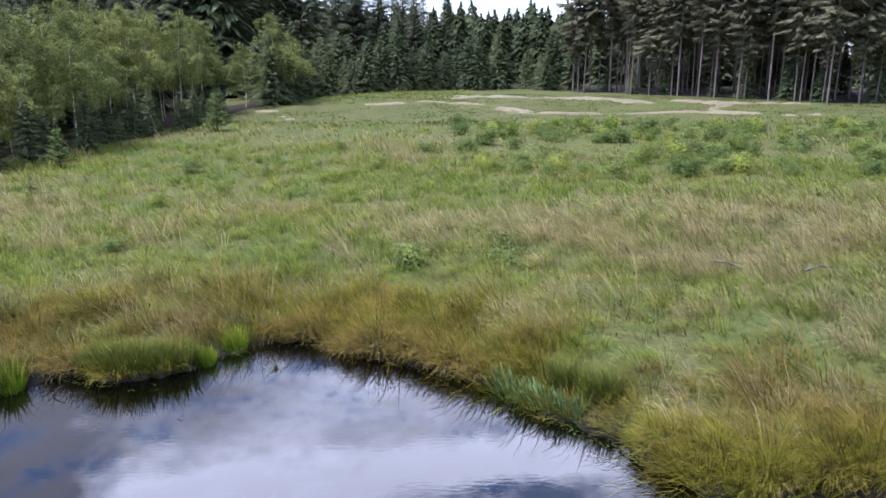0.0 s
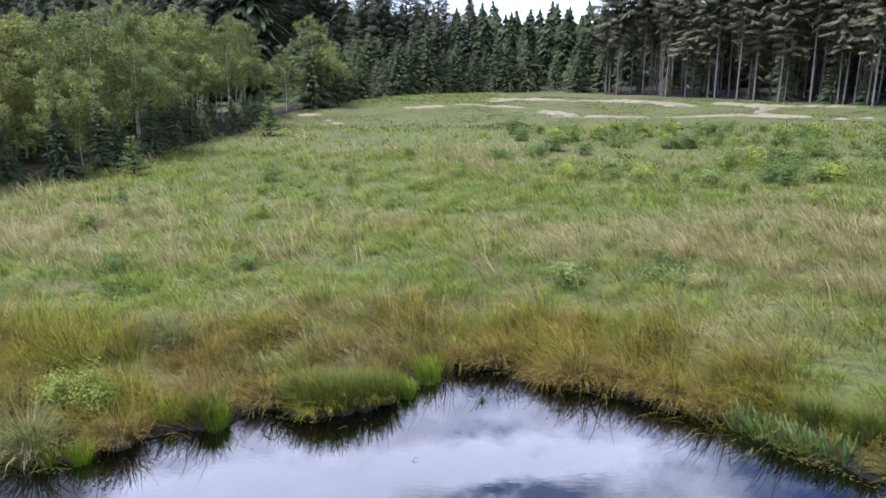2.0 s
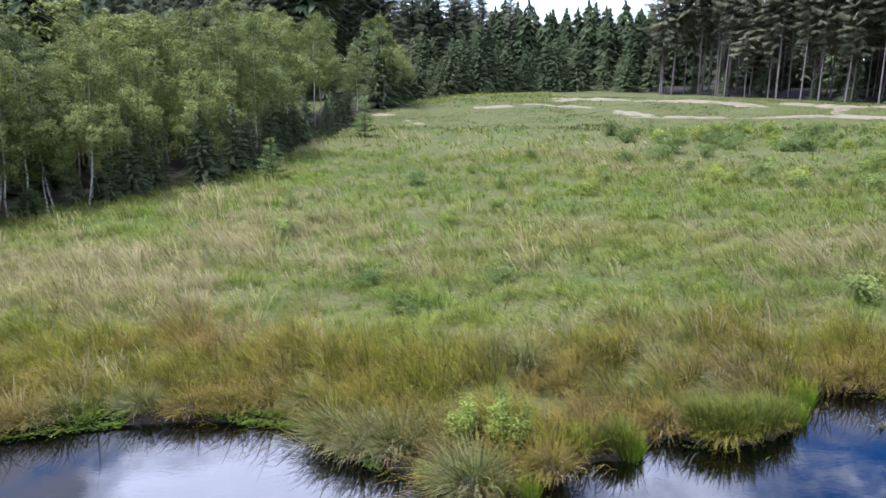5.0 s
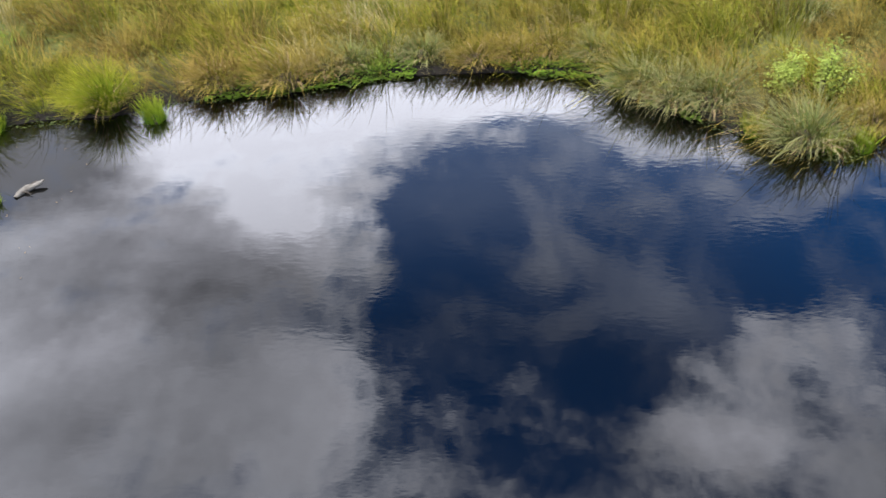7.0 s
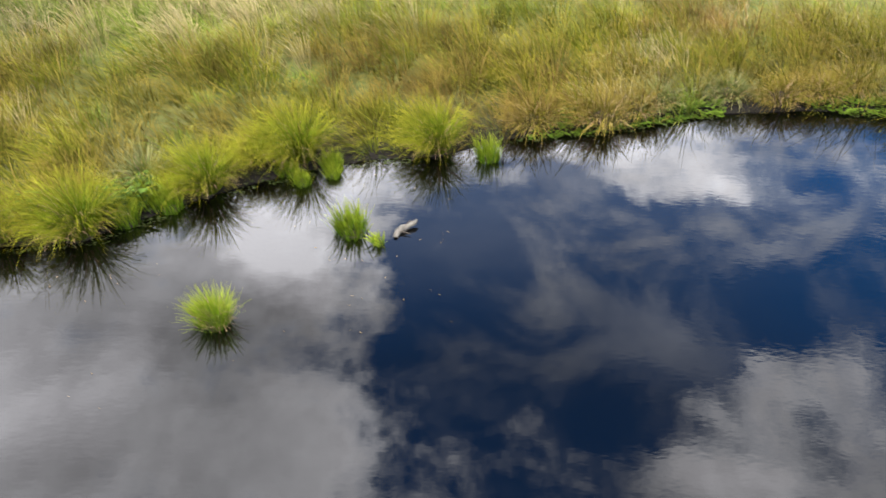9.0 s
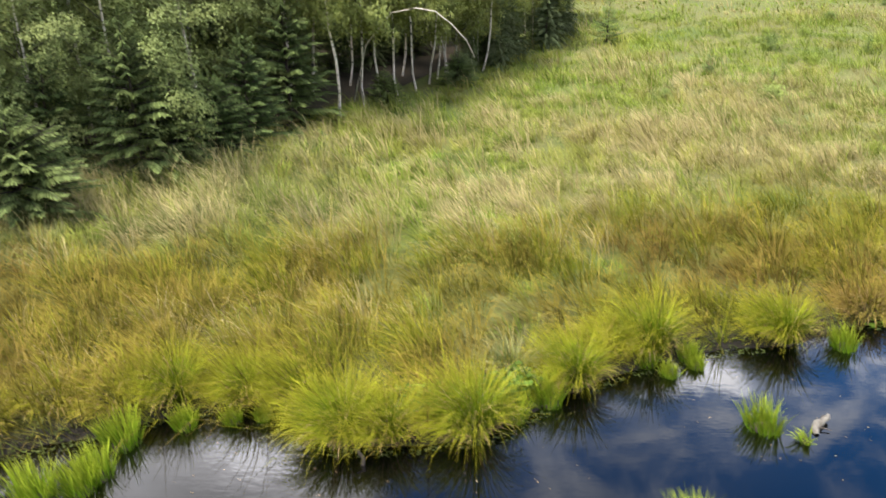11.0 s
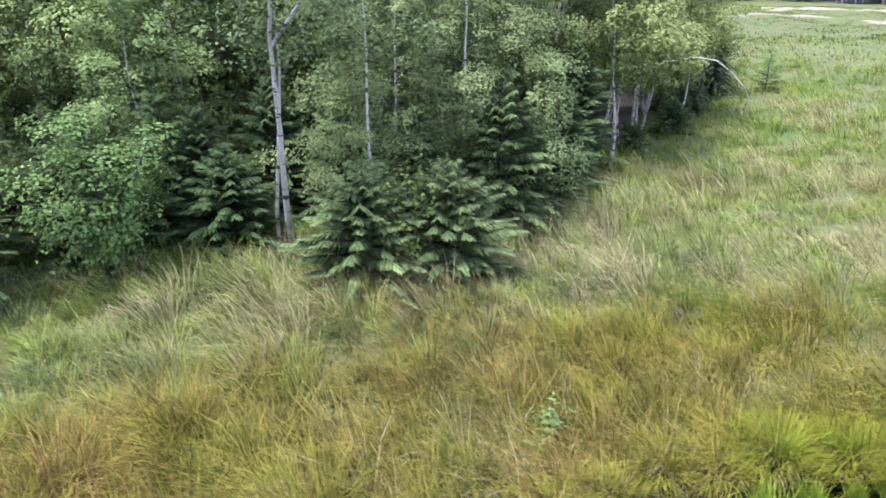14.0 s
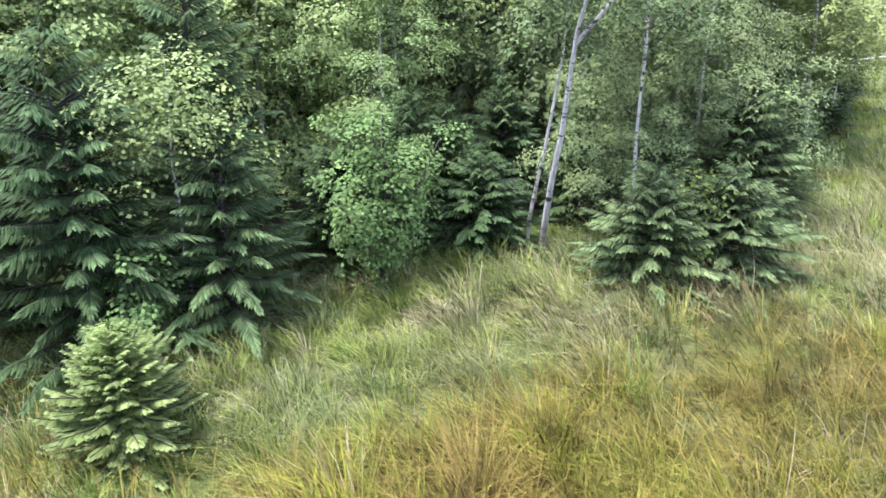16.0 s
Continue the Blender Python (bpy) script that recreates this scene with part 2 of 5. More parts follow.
def ground_material():
    m, n, l, bsdf = material("peaty_turf")
    a = noise_node(n, l, 0.35, 5.0, 0.6)
    b = noise_node(n, l, 9.0, 6.0, 0.7)
    col = ramp_node(n, l, a, [(0.35, (0.105, 0.155, 0.034)), (0.5, (0.165, 0.17, 0.058)), (0.65, (0.13, 0.18, 0.04))])
    col = mixed(n, l, col, ramp_node(n, l, b, [(0.3, (0.5, 0.45, 0.35)), (0.7, (1.2, 1.2, 1.1))]), 1.0, "MULTIPLY")
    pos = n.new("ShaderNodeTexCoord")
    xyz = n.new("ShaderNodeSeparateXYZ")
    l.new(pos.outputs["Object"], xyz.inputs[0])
    # wet peat low on the bank, darkened further for shade under overhanging tussocks
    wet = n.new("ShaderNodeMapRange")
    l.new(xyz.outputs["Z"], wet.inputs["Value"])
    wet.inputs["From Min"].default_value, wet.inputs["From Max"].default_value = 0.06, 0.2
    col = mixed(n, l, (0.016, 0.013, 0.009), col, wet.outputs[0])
    l.new(col, bsdf.inputs["Base Color"])
    bsdf.inputs["Roughness"].default_value = 0.95
    bump = n.new("ShaderNodeBump")
    bump.inputs["Distance"].default_value = 0.05
    l.new(b, bump.inputs["Height"]), l.new(bump.outputs[0], bsdf.inputs["Normal"])
    return m


def water_material():
    m, n, l, bsdf = material("still_peat_water")
    bsdf.inputs["Base Color"].default_value = (0.0015, 0.0015, 0.0013, 1)
    bsdf.inputs["Roughness"].default_value = 0.02
    bsdf.inputs["IOR"].default_value = 2.1
    c = n.new("ShaderNodeTexCoord")
    mp = n.new("ShaderNodeMapping")
    mp.inputs["Scale"].default_value = (1.0, 2.2, 1.0)
    l.new(c.outputs["Object"], mp.inputs[0])
    fine = n.new("ShaderNodeTexNoise")
    fine.inputs["Scale"].default_value, fine.inputs["Detail"].default_value = 9.0, 2.0
    l.new(mp.outputs[0], fine.inputs["Vector"])
    gust = noise_node(n, l, 0.28, 3.0, 0.6)
    amount = n.new("ShaderNodeMapRange")
    l.new(gust, amount.inputs["Value"])
    amount.inputs["From Min"].default_value, amount.inputs["From Max"].default_value = 0.45, 0.7
    amount.inputs["To Min"].default_value, amount.inputs["To Max"].default_value = 0.01, 0.06
    bump = n.new("ShaderNodeBump")
    bump.inputs["Distance"].default_value = 0.01
    l.new(amount.outputs[0], bump.inputs["Strength"])
    l.new(fine.outputs["Fac"], bump.inputs["Height"]), l.new(bump.outputs[0], bsdf.inputs["Normal"])
    return m


def sand_material():
    m, n, l, bsdf = material("dry_sand")
    col = ramp_node(n, l, noise_node(n, l, 1.5, 6.0, 0.65), [(0.3, (0.2, 0.175, 0.1)), (0.5, (0.3, 0.26, 0.165)), (0.7, (0.36, 0.315, 0.21))])
    l.new(col, bsdf.inputs["Base Color"])
    bsdf.inputs["Roughness"].default_value = 0.95
    return m


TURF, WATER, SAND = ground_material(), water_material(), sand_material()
GRASS = foliage("meadow_green_blades", (0.13, 0.205, 0.026), (0.19, 0.25, 0.036), (0.32, 0.345, 0.066), other=(0.27, 0.26, 0.06))
PALE = foliage("pale_seeding_grass", (0.31, 0.265, 0.11), (0.39, 0.325, 0.15), (0.5, 0.42, 0.215), patch=0.5, depth=0.3)
RUSTY = foliage("rusty_moor_grass", (0.165, 0.135, 0.024), (0.13, 0.14, 0.017), (0.345, 0.255, 0.052), patch=0.9, other=(0.2, 0.125, 0.042))
LIME = foliage("yellow_green_sedge", (0.09, 0.17, 0.006), (0.14, 0.195, 0.008), (0.36, 0.33, 0.026), patch=1.5, clump=4.0)
FRESH = foliage("bright_green_rush", (0.1, 0.215, 0.008), (0.145, 0.265, 0.01), (0.33, 0.37, 0.03), patch=1.5)
RUSH = foliage("olive_green_rush", (0.06, 0.115, 0.013), (0.085, 0.14, 0.016), (0.21, 0.22, 0.045), patch=1.5)
STRAW = foliage("dry_straw", (0.38, 0.28, 0.15), (0.3, 0.2, 0.1), (0.42, 0.3, 0.17), patch=2.0)
BIRCH_LEAF = foliage("birch_leaves", (0.142, 0.188, 0.06), (0.212, 0.255, 0.082), (0.25, 0.29, 0.112), patch=0.5, spread=0.14, rough=0.45, through_light=0.12, clump=2.0, depth=0.45, tree=True)
LIGHT_BIRCH_LEAF = foliage("light_birch_leaves", (0.21, 0.28, 0.09), (0.3, 0.36, 0.1), (0.32, 0.375, 0.12), patch=0.5, spread=0.14, rough=0.5, through_light=0.16, clump=2.0, depth=0.4, tree=True)
FAR_BIRCH_LEAF = foliage("far_birch_leaves", (0.18, 0.215, 0.058), (0.26, 0.295, 0.078), (0.295, 0.325, 0.105), patch=0.5, spread=0.2, rough=0.45, through_light=0.2, clump=1.6, depth=0.4, tree=True)
MARGIN = foliage("wet_bank_leaves", (0.07, 0.145, 0.02), (0.1, 0.185, 0.028), (0.14, 0.22, 0.045), patch=3.0)
SHRUB_LEAF = foliage("shrub_leaves", (0.12, 0.195, 0.05), (0.165, 0.245, 0.062), (0.21, 0.29, 0.09), patch=1.5, spread=0.25, rough=0.45, clump=5.0)
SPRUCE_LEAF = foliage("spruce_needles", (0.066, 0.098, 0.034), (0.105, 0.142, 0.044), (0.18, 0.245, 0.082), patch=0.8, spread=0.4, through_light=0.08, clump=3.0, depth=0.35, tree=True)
PALE_SPRUCE = foliage("young_spruce_needles", (0.2, 0.26, 0.065), (0.27, 0.325, 0.085), (0.36, 0.41, 0.14), patch=1.5, through_light=0.3, clump=6.0, depth=0.25)
PINE_LEAF = foliage("dark_fir_needles", (0.15, 0.145, 0.085), (0.195, 0.19, 0.11), (0.235, 0.225, 0.14), patch=0.2, spread=0.3, through_light=0.1, clump=0.6, depth=0.35, tree=True)
PALE_STRAW = foliage("bleached_straw_blades", (0.33, 0.27, 0.13), (0.4, 0.32, 0.17), (0.5, 0.41, 0.235), patch=1.0)
SEEDLING = foliage("seedling_needles", (0.12, 0.185, 0.05), (0.17, 0.235, 0.062), (0.27, 0.34, 0.11), patch=1.5, through_light=0.1, clump=6.0, depth=0.25)
BRACKEN = foliage("bracken_green", (0.19, 0.26, 0.05), (0.27, 0.325, 0.058), (0.32, 0.375, 0.08), patch=0.35, through_light=0.35, tree=True)
FRESH_GRASS = foliage("fresh_green_blades", (0.125, 0.225, 0.02), (0.19, 0.285, 0.027), (0.3, 0.37, 0.06))
OLIVE = foliage("olive_sedge", (0.12, 0.155, 0.009), (0.165, 0.17, 0.011), (0.33, 0.29, 0.036), patch=1.2)
STUBBLE = foliage("turf_stubble", (0.1, 0.13, 0.026), (0.14, 0.135, 0.036), (0.17, 0.165, 0.05), patch=0.7)
HEATH = foliage("heather_tufts", (0.06, 0.095, 0.026), (0.1, 0.105, 0.036), (0.13, 0.115, 0.05), patch=0.25)
RISE = foliage("rise_turf_blades", (0.09, 0.145, 0.03), (0.13, 0.17, 0.045), (0.17, 0.2, 0.06), patch=0.2, other=(0.15, 0.15, 0.06), other_scale=0.15, clump=0.8)
GREYGREEN = foliage("grey_green_blades", (0.115, 0.165, 0.042), (0.16, 0.19, 0.055), (0.31, 0.28, 0.13), patch=1.5)
IRIS = foliage("iris_blades", (0.12, 0.23, 0.07), (0.15, 0.27, 0.085), (0.24, 0.35, 0.14), patch=2.0)
MOSS = foliage("wet_moss", (0.06, 0.12, 0.012), (0.11, 0.18, 0.016), (0.13, 0.19, 0.025), patch=2.0, through_light=0)
WEED = foliage("floating_weed", (0.03, 0.05, 0.012), (0.06, 0.08, 0.02), (0.07, 0.08, 0.03), patch=2.0, through_light=0, rough=0.4)
DULL_LEAF = foliage("dull_willow_leaves", (0.15, 0.215, 0.06), (0.21, 0.27, 0.075), (0.25, 0.305, 0.095), patch=1.0, through_light=0.35, tree=True)
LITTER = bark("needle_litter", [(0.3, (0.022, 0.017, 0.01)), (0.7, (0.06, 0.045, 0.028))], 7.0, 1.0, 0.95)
PEAT = bark("wet_peat", [(0.3, (0.02, 0.015, 0.01)), (0.7, (0.06, 0.045, 0.03))], 12.0, 1.0)
DARK_NEEDLES = foliage("tall_spruce_needles", (0.085, 0.1, 0.058), (0.12, 0.135, 0.078), (0.15, 0.165, 0.1), patch=0.2, spread=0.3, through_light=0.05, clump=0.6, depth=0.35, tree=True)
FAR_NEEDLES = foliage("far_spruce_needles", (0.09, 0.12, 0.055), (0.125, 0.155, 0.07), (0.18, 0.21, 0.105), patch=0.3, spread=0.3, through_light=0.05, clump=1.0, depth=0.35, tree=True)
BIRCH_BARK = bark("birch_bark", [(0.3, (0.25, 0.22, 0.19)), (0.45, (0.54, 0.49, 0.42)), (0.75, (0.76, 0.7, 0.6))], 5.0, 0.6, 0.7, spots=(0.05, 0.045, 0.04))
DARK_BARK = bark("conifer_bark", [(0.3, (0.035, 0.028, 0.022)), (0.7, (0.11, 0.09, 0.072))], 6.0)
TWIG_BARK = bark("dark_twigs", [(0.3, (0.02, 0.017, 0.013)), (0.7, (0.06, 0.048, 0.036))], 9.0)
FIR_BARK = bark("grey_fir_bark", [(0.3, (0.17, 0.13, 0.12)), (0.7, (0.37, 0.3, 0.28))], 4.0)
GREY_WOOD = bark("weathered_wood", [(0.3, (0.07, 0.062, 0.05)), (0.7, (0.24, 0.225, 0.2))], 14.0, 0.2)


# ---- mesh tools ----
def raw_mesh(name, verts, tris, mat, uv=None, smooth=False):
    """A mesh of triangles from arrays; uv holds one foot-to-tip value per vertex."""
    verts, tris = np.asarray(verts, np.float32), np.asarray(tris, np.int32)
    me = bpy.data.meshes.new(name)
    me.vertices.add(len(verts))
    me.vertices.foreach_set("co", verts.ravel())
    me.loops.add(tris.size)
    me.loops.foreach_set("vertex_index", tris.ravel())
    me.polygons.add(len(tris))
    me.polygons.foreach_set("loop_start", np.arange(0, tris.size, 3, dtype=np.int32))
    me.polygons.foreach_set("use_smooth", np.full(len(tris), smooth))
    if uv is not None:
        layer = me.uv_layers.new(name="UVMap")
        v = np.asarray(uv, np.float32)[tris.ravel()]
        layer.data.foreach_set("uv", np.stack([np.full_like(v, 0.5), v], 1).ravel())
    me.materials.append(mat)
    me.update(calc_edges=True)
    return me


class Bag:
    """Collects triangles for one mesh."""

    def __init__(self):
        self.v, self.t, self.u, self.n = [], [], [], 0

    def add(self, verts, tris, u):
        self.v.append(np.asarray(verts, float)), self.t.append(np.asarray(tris, int) + self.n), self.u.append(np.asarray(u, float))
        self.n += len(verts)

    def mesh(self, name, mat, smooth=False):
        return raw_mesh(name, np.concatenate(self.v), np.concatenate(self.t), mat, np.concatenate(self.u), smooth)


def tube(bag, pts, radii, sides=7):
    """A tapered limb along pts."""
    pts = np.asarray(pts, float)
    k = len(pts)
    d = np.gradient(pts, axis=0)
    d /= np.linalg.norm(d, axis=1)[:, None] + 1e-9
    ref = np.where(np.abs(d[:, 2:3]) > 0.9, [[1.0, 0, 0]], [[0, 0, 1.0]])
    a = np.cross(d, ref)
    a /= np.linalg.norm(a, axis=1)[:, None] + 1e-9
    b = np.cross(d, a)
    ang = np.linspace(0, 2 * math.pi, sides, endpoint=False)
    ring = pts[:, None] + np.asarray(radii)[:, None, None] * (a[:, None] * np.cos(ang)[None, :, None] + b[:, None] * np.sin(ang)[None, :, None])
    tris = []
    for i in range(k - 1):
        for j in range(sides):
            p, q = i * sides + j, i * sides + (j + 1) % sides
            tris += [(p, q, q + sides), (p, q + sides, p + sides)]
    bag.add(ring.reshape(-1, 3), tris, np.repeat(np.linspace(0, 1, k), sides))


def blades(rng, foot, length, width, heading, lean, bend):
    """Grass blades of five points each: two at the foot, two half way, one tip. heading: the way they lean; bend: how far the tip droops on."""
    n = len(foot)
    dirx, diry = np.cos(heading), np.sin(heading)
    face = heading + math.pi / 2 + rng.normal(0, 0.6, n)
    sx, sy = np.cos(face) * width / 2, np.sin(face) * width / 2

    def at(f, ang):
        return np.stack([dirx * np.sin(ang) * length * f, diry * np.sin(ang) * length * f, np.cos(ang) * length * f], 1)

    mid = foot + at(0.55, lean)
    tip = mid + at(0.45, lean + bend)
    side = np.stack([sx, sy, np.zeros(n)], 1)
    v = np.stack([foot - side, foot + side, mid - side * 0.75, mid + side * 0.75, tip], 1).reshape(-1, 3)
    base = (np.arange(n) * 5)[:, None, None]
    t = (base + np.array([[0, 1, 3], [0, 3, 2], [2, 3, 4]])[None]).reshape(-1, 3)
    u = np.tile([0, 0, 0.55, 0.55, 1.0], n)
    return v, t, u


def arching(rng, foot, length, width, heading, lean, bend):
    """Finer blades of seven points that arch right over, for tussocks."""
    n = len(foot)
    face = heading + math.pi / 2 + rng.normal(0, 0.5, n)
    side = np.stack([np.cos(face) * width / 2, np.sin(face) * width / 2, np.zeros(n)], 1)

    def leg(f, ang):
        ang = np.minimum(ang, 2.6)
        return np.stack([np.cos(heading) * np.sin(ang) * length * f, np.sin(heading) * np.sin(ang) * length * f, np.cos(ang) * length * f], 1)

    p1 = foot + leg(0.4, lean)
    p2 = p1 + leg(0.32, lean + bend * 0.7)
    p3 = p2 + leg(0.28, lean + bend * 1.5)
    v = np.stack([foot - side, foot + side, p1 - side, p1 + side, p2 - side * 0.7, p2 + side * 0.7, p3], 1).reshape(-1, 3)
    t = ((np.arange(n) * 7)[:, None, None] + np.array([[0, 1, 3], [0, 3, 2], [2, 3, 5], [2, 5, 4], [4, 5, 6]])[None]).reshape(-1, 3)
    return v, t, np.tile([0, 0, 0.4, 0.4, 0.72, 0.72, 1.0], n)


def part(name, me, parent, label=""):
    ob = new(name, me)
    ob.parent = parent
    return tagged(ob, label)


# ---- plan: shoreline, ground, forest edge ----
SHORE = [(-60, 2.5), (-35, 4.6), (-26, 5.2), (-22, 5.8), (-20.8, 6.4), (-20.2, 6.6), (-19.9, 6.85), (-19.3, 6.97), (-18.85, 6.85), (-18.6, 6.5), (-18.5, 6.42), (-18, 6.4), (-17.1, 6.6),
         (-16.5, 7.12), (-15.9, 7.5), (-15, 7.88), (-14, 8.05), (-13.5, 8.35), (-12.4, 8.55), (-11.1, 8.95), (-9.9, 9.05), (-8.9, 8.95), (-8.3, 8.35),
         (-7.7, 7.9), (-7.1, 7.45), (-6.6, 7.4), (-6.2, 7.65), (-5.9, 8.15), (-5.1, 8.25), (-4.8, 8.65), (-4.2, 8.5), (-3.7, 8.6), (-3, 9.3),
         (-2.5, 9.85), (-1.6, 9.85), (-1.1, 9.4), (-0.2, 8.9), (0.7, 8.2), (1.0, 7.7), (1.8, 6.95), (2.2, 6.1), (2.8, 5.7), (3.6, 6.05),
         (5, 5.9), (8, 5.2), (20, 4), (60, 2)]
SHORE_X, SHORE_Y = np.array(SHORE, float).T


def shore(x):
    return np.interp(x, SHORE_X, SHORE_Y)


def ripple(x, y, s, k=0.0):
    """Smooth, cheap plan noise in -1..1."""
    return (np.sin(x * s + 1.7 * np.sin(y * s * 0.8 + k) + k) + np.sin(y * s * 1.3 + 1.3 * np.sin(x * s * 0.7 + 2 * k) + 3 * k)
            + 0.5 * np.sin((x + y) * s * 2.3 + 5 * k) + 0.5 * np.sin((x - y) * s * 2.9 + 4 * k)) / 3.0


def ground_z(x, y):
    s = y - shore(x)
    land = 0.06 + 0.34 * np.clip(s / 3.0, 0, 1) + 0.3 * np.clip((y - 25) / 30.0, 0, 1) + 0.45 * np.clip((y - 42) / 18.0, 0, 1)
    land = land + 0.18 * np.clip((-19 - x) / 4.0, 0, 1) * np.clip(s / 3.0, 0, 1) + 0.05 * ripple(x, y, 0.9, 1.0) * np.clip(s, 0, 1)
    land = land + 0.12 * ripple(x, y, 0.2, 2.0) * np.clip((s - 3) / 6, 0, 1)
    wet = np.maximum(-0.8, s * 0.9 + 0.04)
    z = np.where(s > 0, land, wet)
    back = np.clip((-18 - y) / 3.0, 0, 1)
    return z * (1 - back) + 0.5 * back


def grid_lines(lo, hi, fine_lo, fine_hi, step, grow=1.35):
    a = list(np.arange(fine_lo, fine_hi + step / 2, step))
    s = step
    while a[-1] < hi:
        s *= grow
        a.append(min(a[-1] + s, hi))
    s = step
    while a[0] > lo:
        s *= grow
        a.insert(0, max(a[0] - s, lo))
    return np.array(a)


def build_ground():
    gx, gy = grid_lines(-1500, 1500, -34, 14, 0.4, 1.12), grid_lines(-1500, 1500, 3.5, 14, 0.25, 1.14)
    X, Y = np.meshgrid(gx, gy)
    Z = ground_z(X, Y)
    v = np.stack([X, Y, Z], 2).reshape(-1, 3)
    i = (np.arange(len(gy) - 1)[:, None] * len(gx) + np.arange(len(gx) - 1)[None]).ravel()
    w = len(gx)
    t = np.concatenate([np.stack([i, i + 1, i + w + 1], 1), np.stack([i, i + w + 1, i + w], 1)])
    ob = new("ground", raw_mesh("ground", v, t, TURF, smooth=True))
    tagged(ob, "peaty moorland ground under the grass, rising gently from the pond", "ground", kind="structure")


def build_water():
    v = [(-90, -20, 0), (90, -20, 0), (90, 13, 0), (-90, 13, 0)]
    ob = new("water", raw_mesh("water", v, [(0, 1, 2), (0, 2, 3)], WATER))
    tagged(ob, "still dark pond water mirroring clouds and blue sky", "pond", kind="structure")


build_ground()
build_water()

EDGE = [(-60, 3), (-36, 6.5), (-30, 7.9), (-27.5, 9.2), (-25, 10.0), (-23, 10.1), (-21.6, 10.9), (-20, 13.2), (-18.4, 15.9), (-16.9, 19.5), (-15.6, 22), (-14.5, 25.5),
        (-14, 31), (-13.4, 38), (-12.9, 45), (-11.5, 51), (-10, 59), (-5, 69), (2, 74), (8, 76), (11, 70), (17.5, 64), (22, 57), (26, 53), (31, 52), (45, 46), (80, 40)]
EDGE_X, EDGE_Y = np.array(EDGE, float).T


def forest_y(x):
    return np.interp(x, EDGE_X, EDGE_Y)


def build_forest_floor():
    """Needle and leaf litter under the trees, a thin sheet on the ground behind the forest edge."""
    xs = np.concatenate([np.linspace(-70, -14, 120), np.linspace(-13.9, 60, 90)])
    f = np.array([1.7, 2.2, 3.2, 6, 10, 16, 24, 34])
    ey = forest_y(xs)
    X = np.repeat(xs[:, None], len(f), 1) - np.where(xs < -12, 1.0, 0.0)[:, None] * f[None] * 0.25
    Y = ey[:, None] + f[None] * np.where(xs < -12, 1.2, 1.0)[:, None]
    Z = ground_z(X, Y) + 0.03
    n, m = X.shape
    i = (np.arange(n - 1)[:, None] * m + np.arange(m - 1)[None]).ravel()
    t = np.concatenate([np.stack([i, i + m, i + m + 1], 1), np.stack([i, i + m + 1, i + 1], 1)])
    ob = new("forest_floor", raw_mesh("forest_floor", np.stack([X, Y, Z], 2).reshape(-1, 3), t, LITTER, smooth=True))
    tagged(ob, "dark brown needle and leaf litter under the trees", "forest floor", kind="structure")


build_forest_floor()


# ---- sward: grass that nobody could count ----
SAND_LINES = [([(0.6, 59.5), (4.8, 58.0), (7.2, 57.2), (11.3, 56.6)], 0.98), ([(10.4, 57.2), (12.2, 56.2), (13.6, 54.6), (15.6, 52.2)], 1.87), ([(16.4, 55.6), (18.1, 55.0), (19.6, 53.8), (20.6, 52.4)], 1.61),
              ([(20.2, 53.4), (19.0, 51.0), (17.2, 48.2)], 0.71), ([(14.6, 47.2), (17.0, 47.2), (20.2, 46.8)], 0.98), ([(19.4, 53.2), (22.0, 53.2), (26.0, 52.6)], 0.85), ([(3.2, 49.2), (4.6, 47.0), (6.2, 46.2)], 0.54),
              ([(5.4, 46.5), (10.0, 46.8), (15.6, 47.1)], 0.32), ([(-2.4, 54.5), (2.3, 52.8), (4.0, 50.0), (5.4, 46.8)], 0.71), ([(-5.6, 51.6), (-2.2, 53.0)], 0.81), ([(-12.0, 47.4), (-10.4, 47.9)], 0.49),
              ([(-10.0, 44.9), (-8.3, 42.3)], 0.54), ([(0.2, 57.2), (2.9, 57.9)], 0.71), ([(3.4, 46.3), (5.4, 46.6)], 0.65), ([(20.2, 45.2), (23.0, 45.4)], 0.76)]


def line_gap(x, y, pts):
    """Plan distance from points to a line of legs."""
    best = np.full(np.shape(x), 1e9)
    for (ax, ay), (bx, by) in zip(pts, pts[1:]):
        t = np.clip(((x - ax) * (bx - ax) + (y - ay) * (by - ay)) / ((bx - ax) ** 2 + (by - ay) ** 2), 0, 1)
        best = np.minimum(best, np.hypot(x - ax - t * (bx - ax), y - ay - t * (by - ay)))
    return best


def on_sand(x, y):
    hit = np.zeros(np.shape(x), bool)
    for pts, w in SAND_LINES:
        hit |= line_gap(x, y, pts) < w * (0.62 + 0.2 * ripple(x, y, 1.3, 2.0))
    return hit


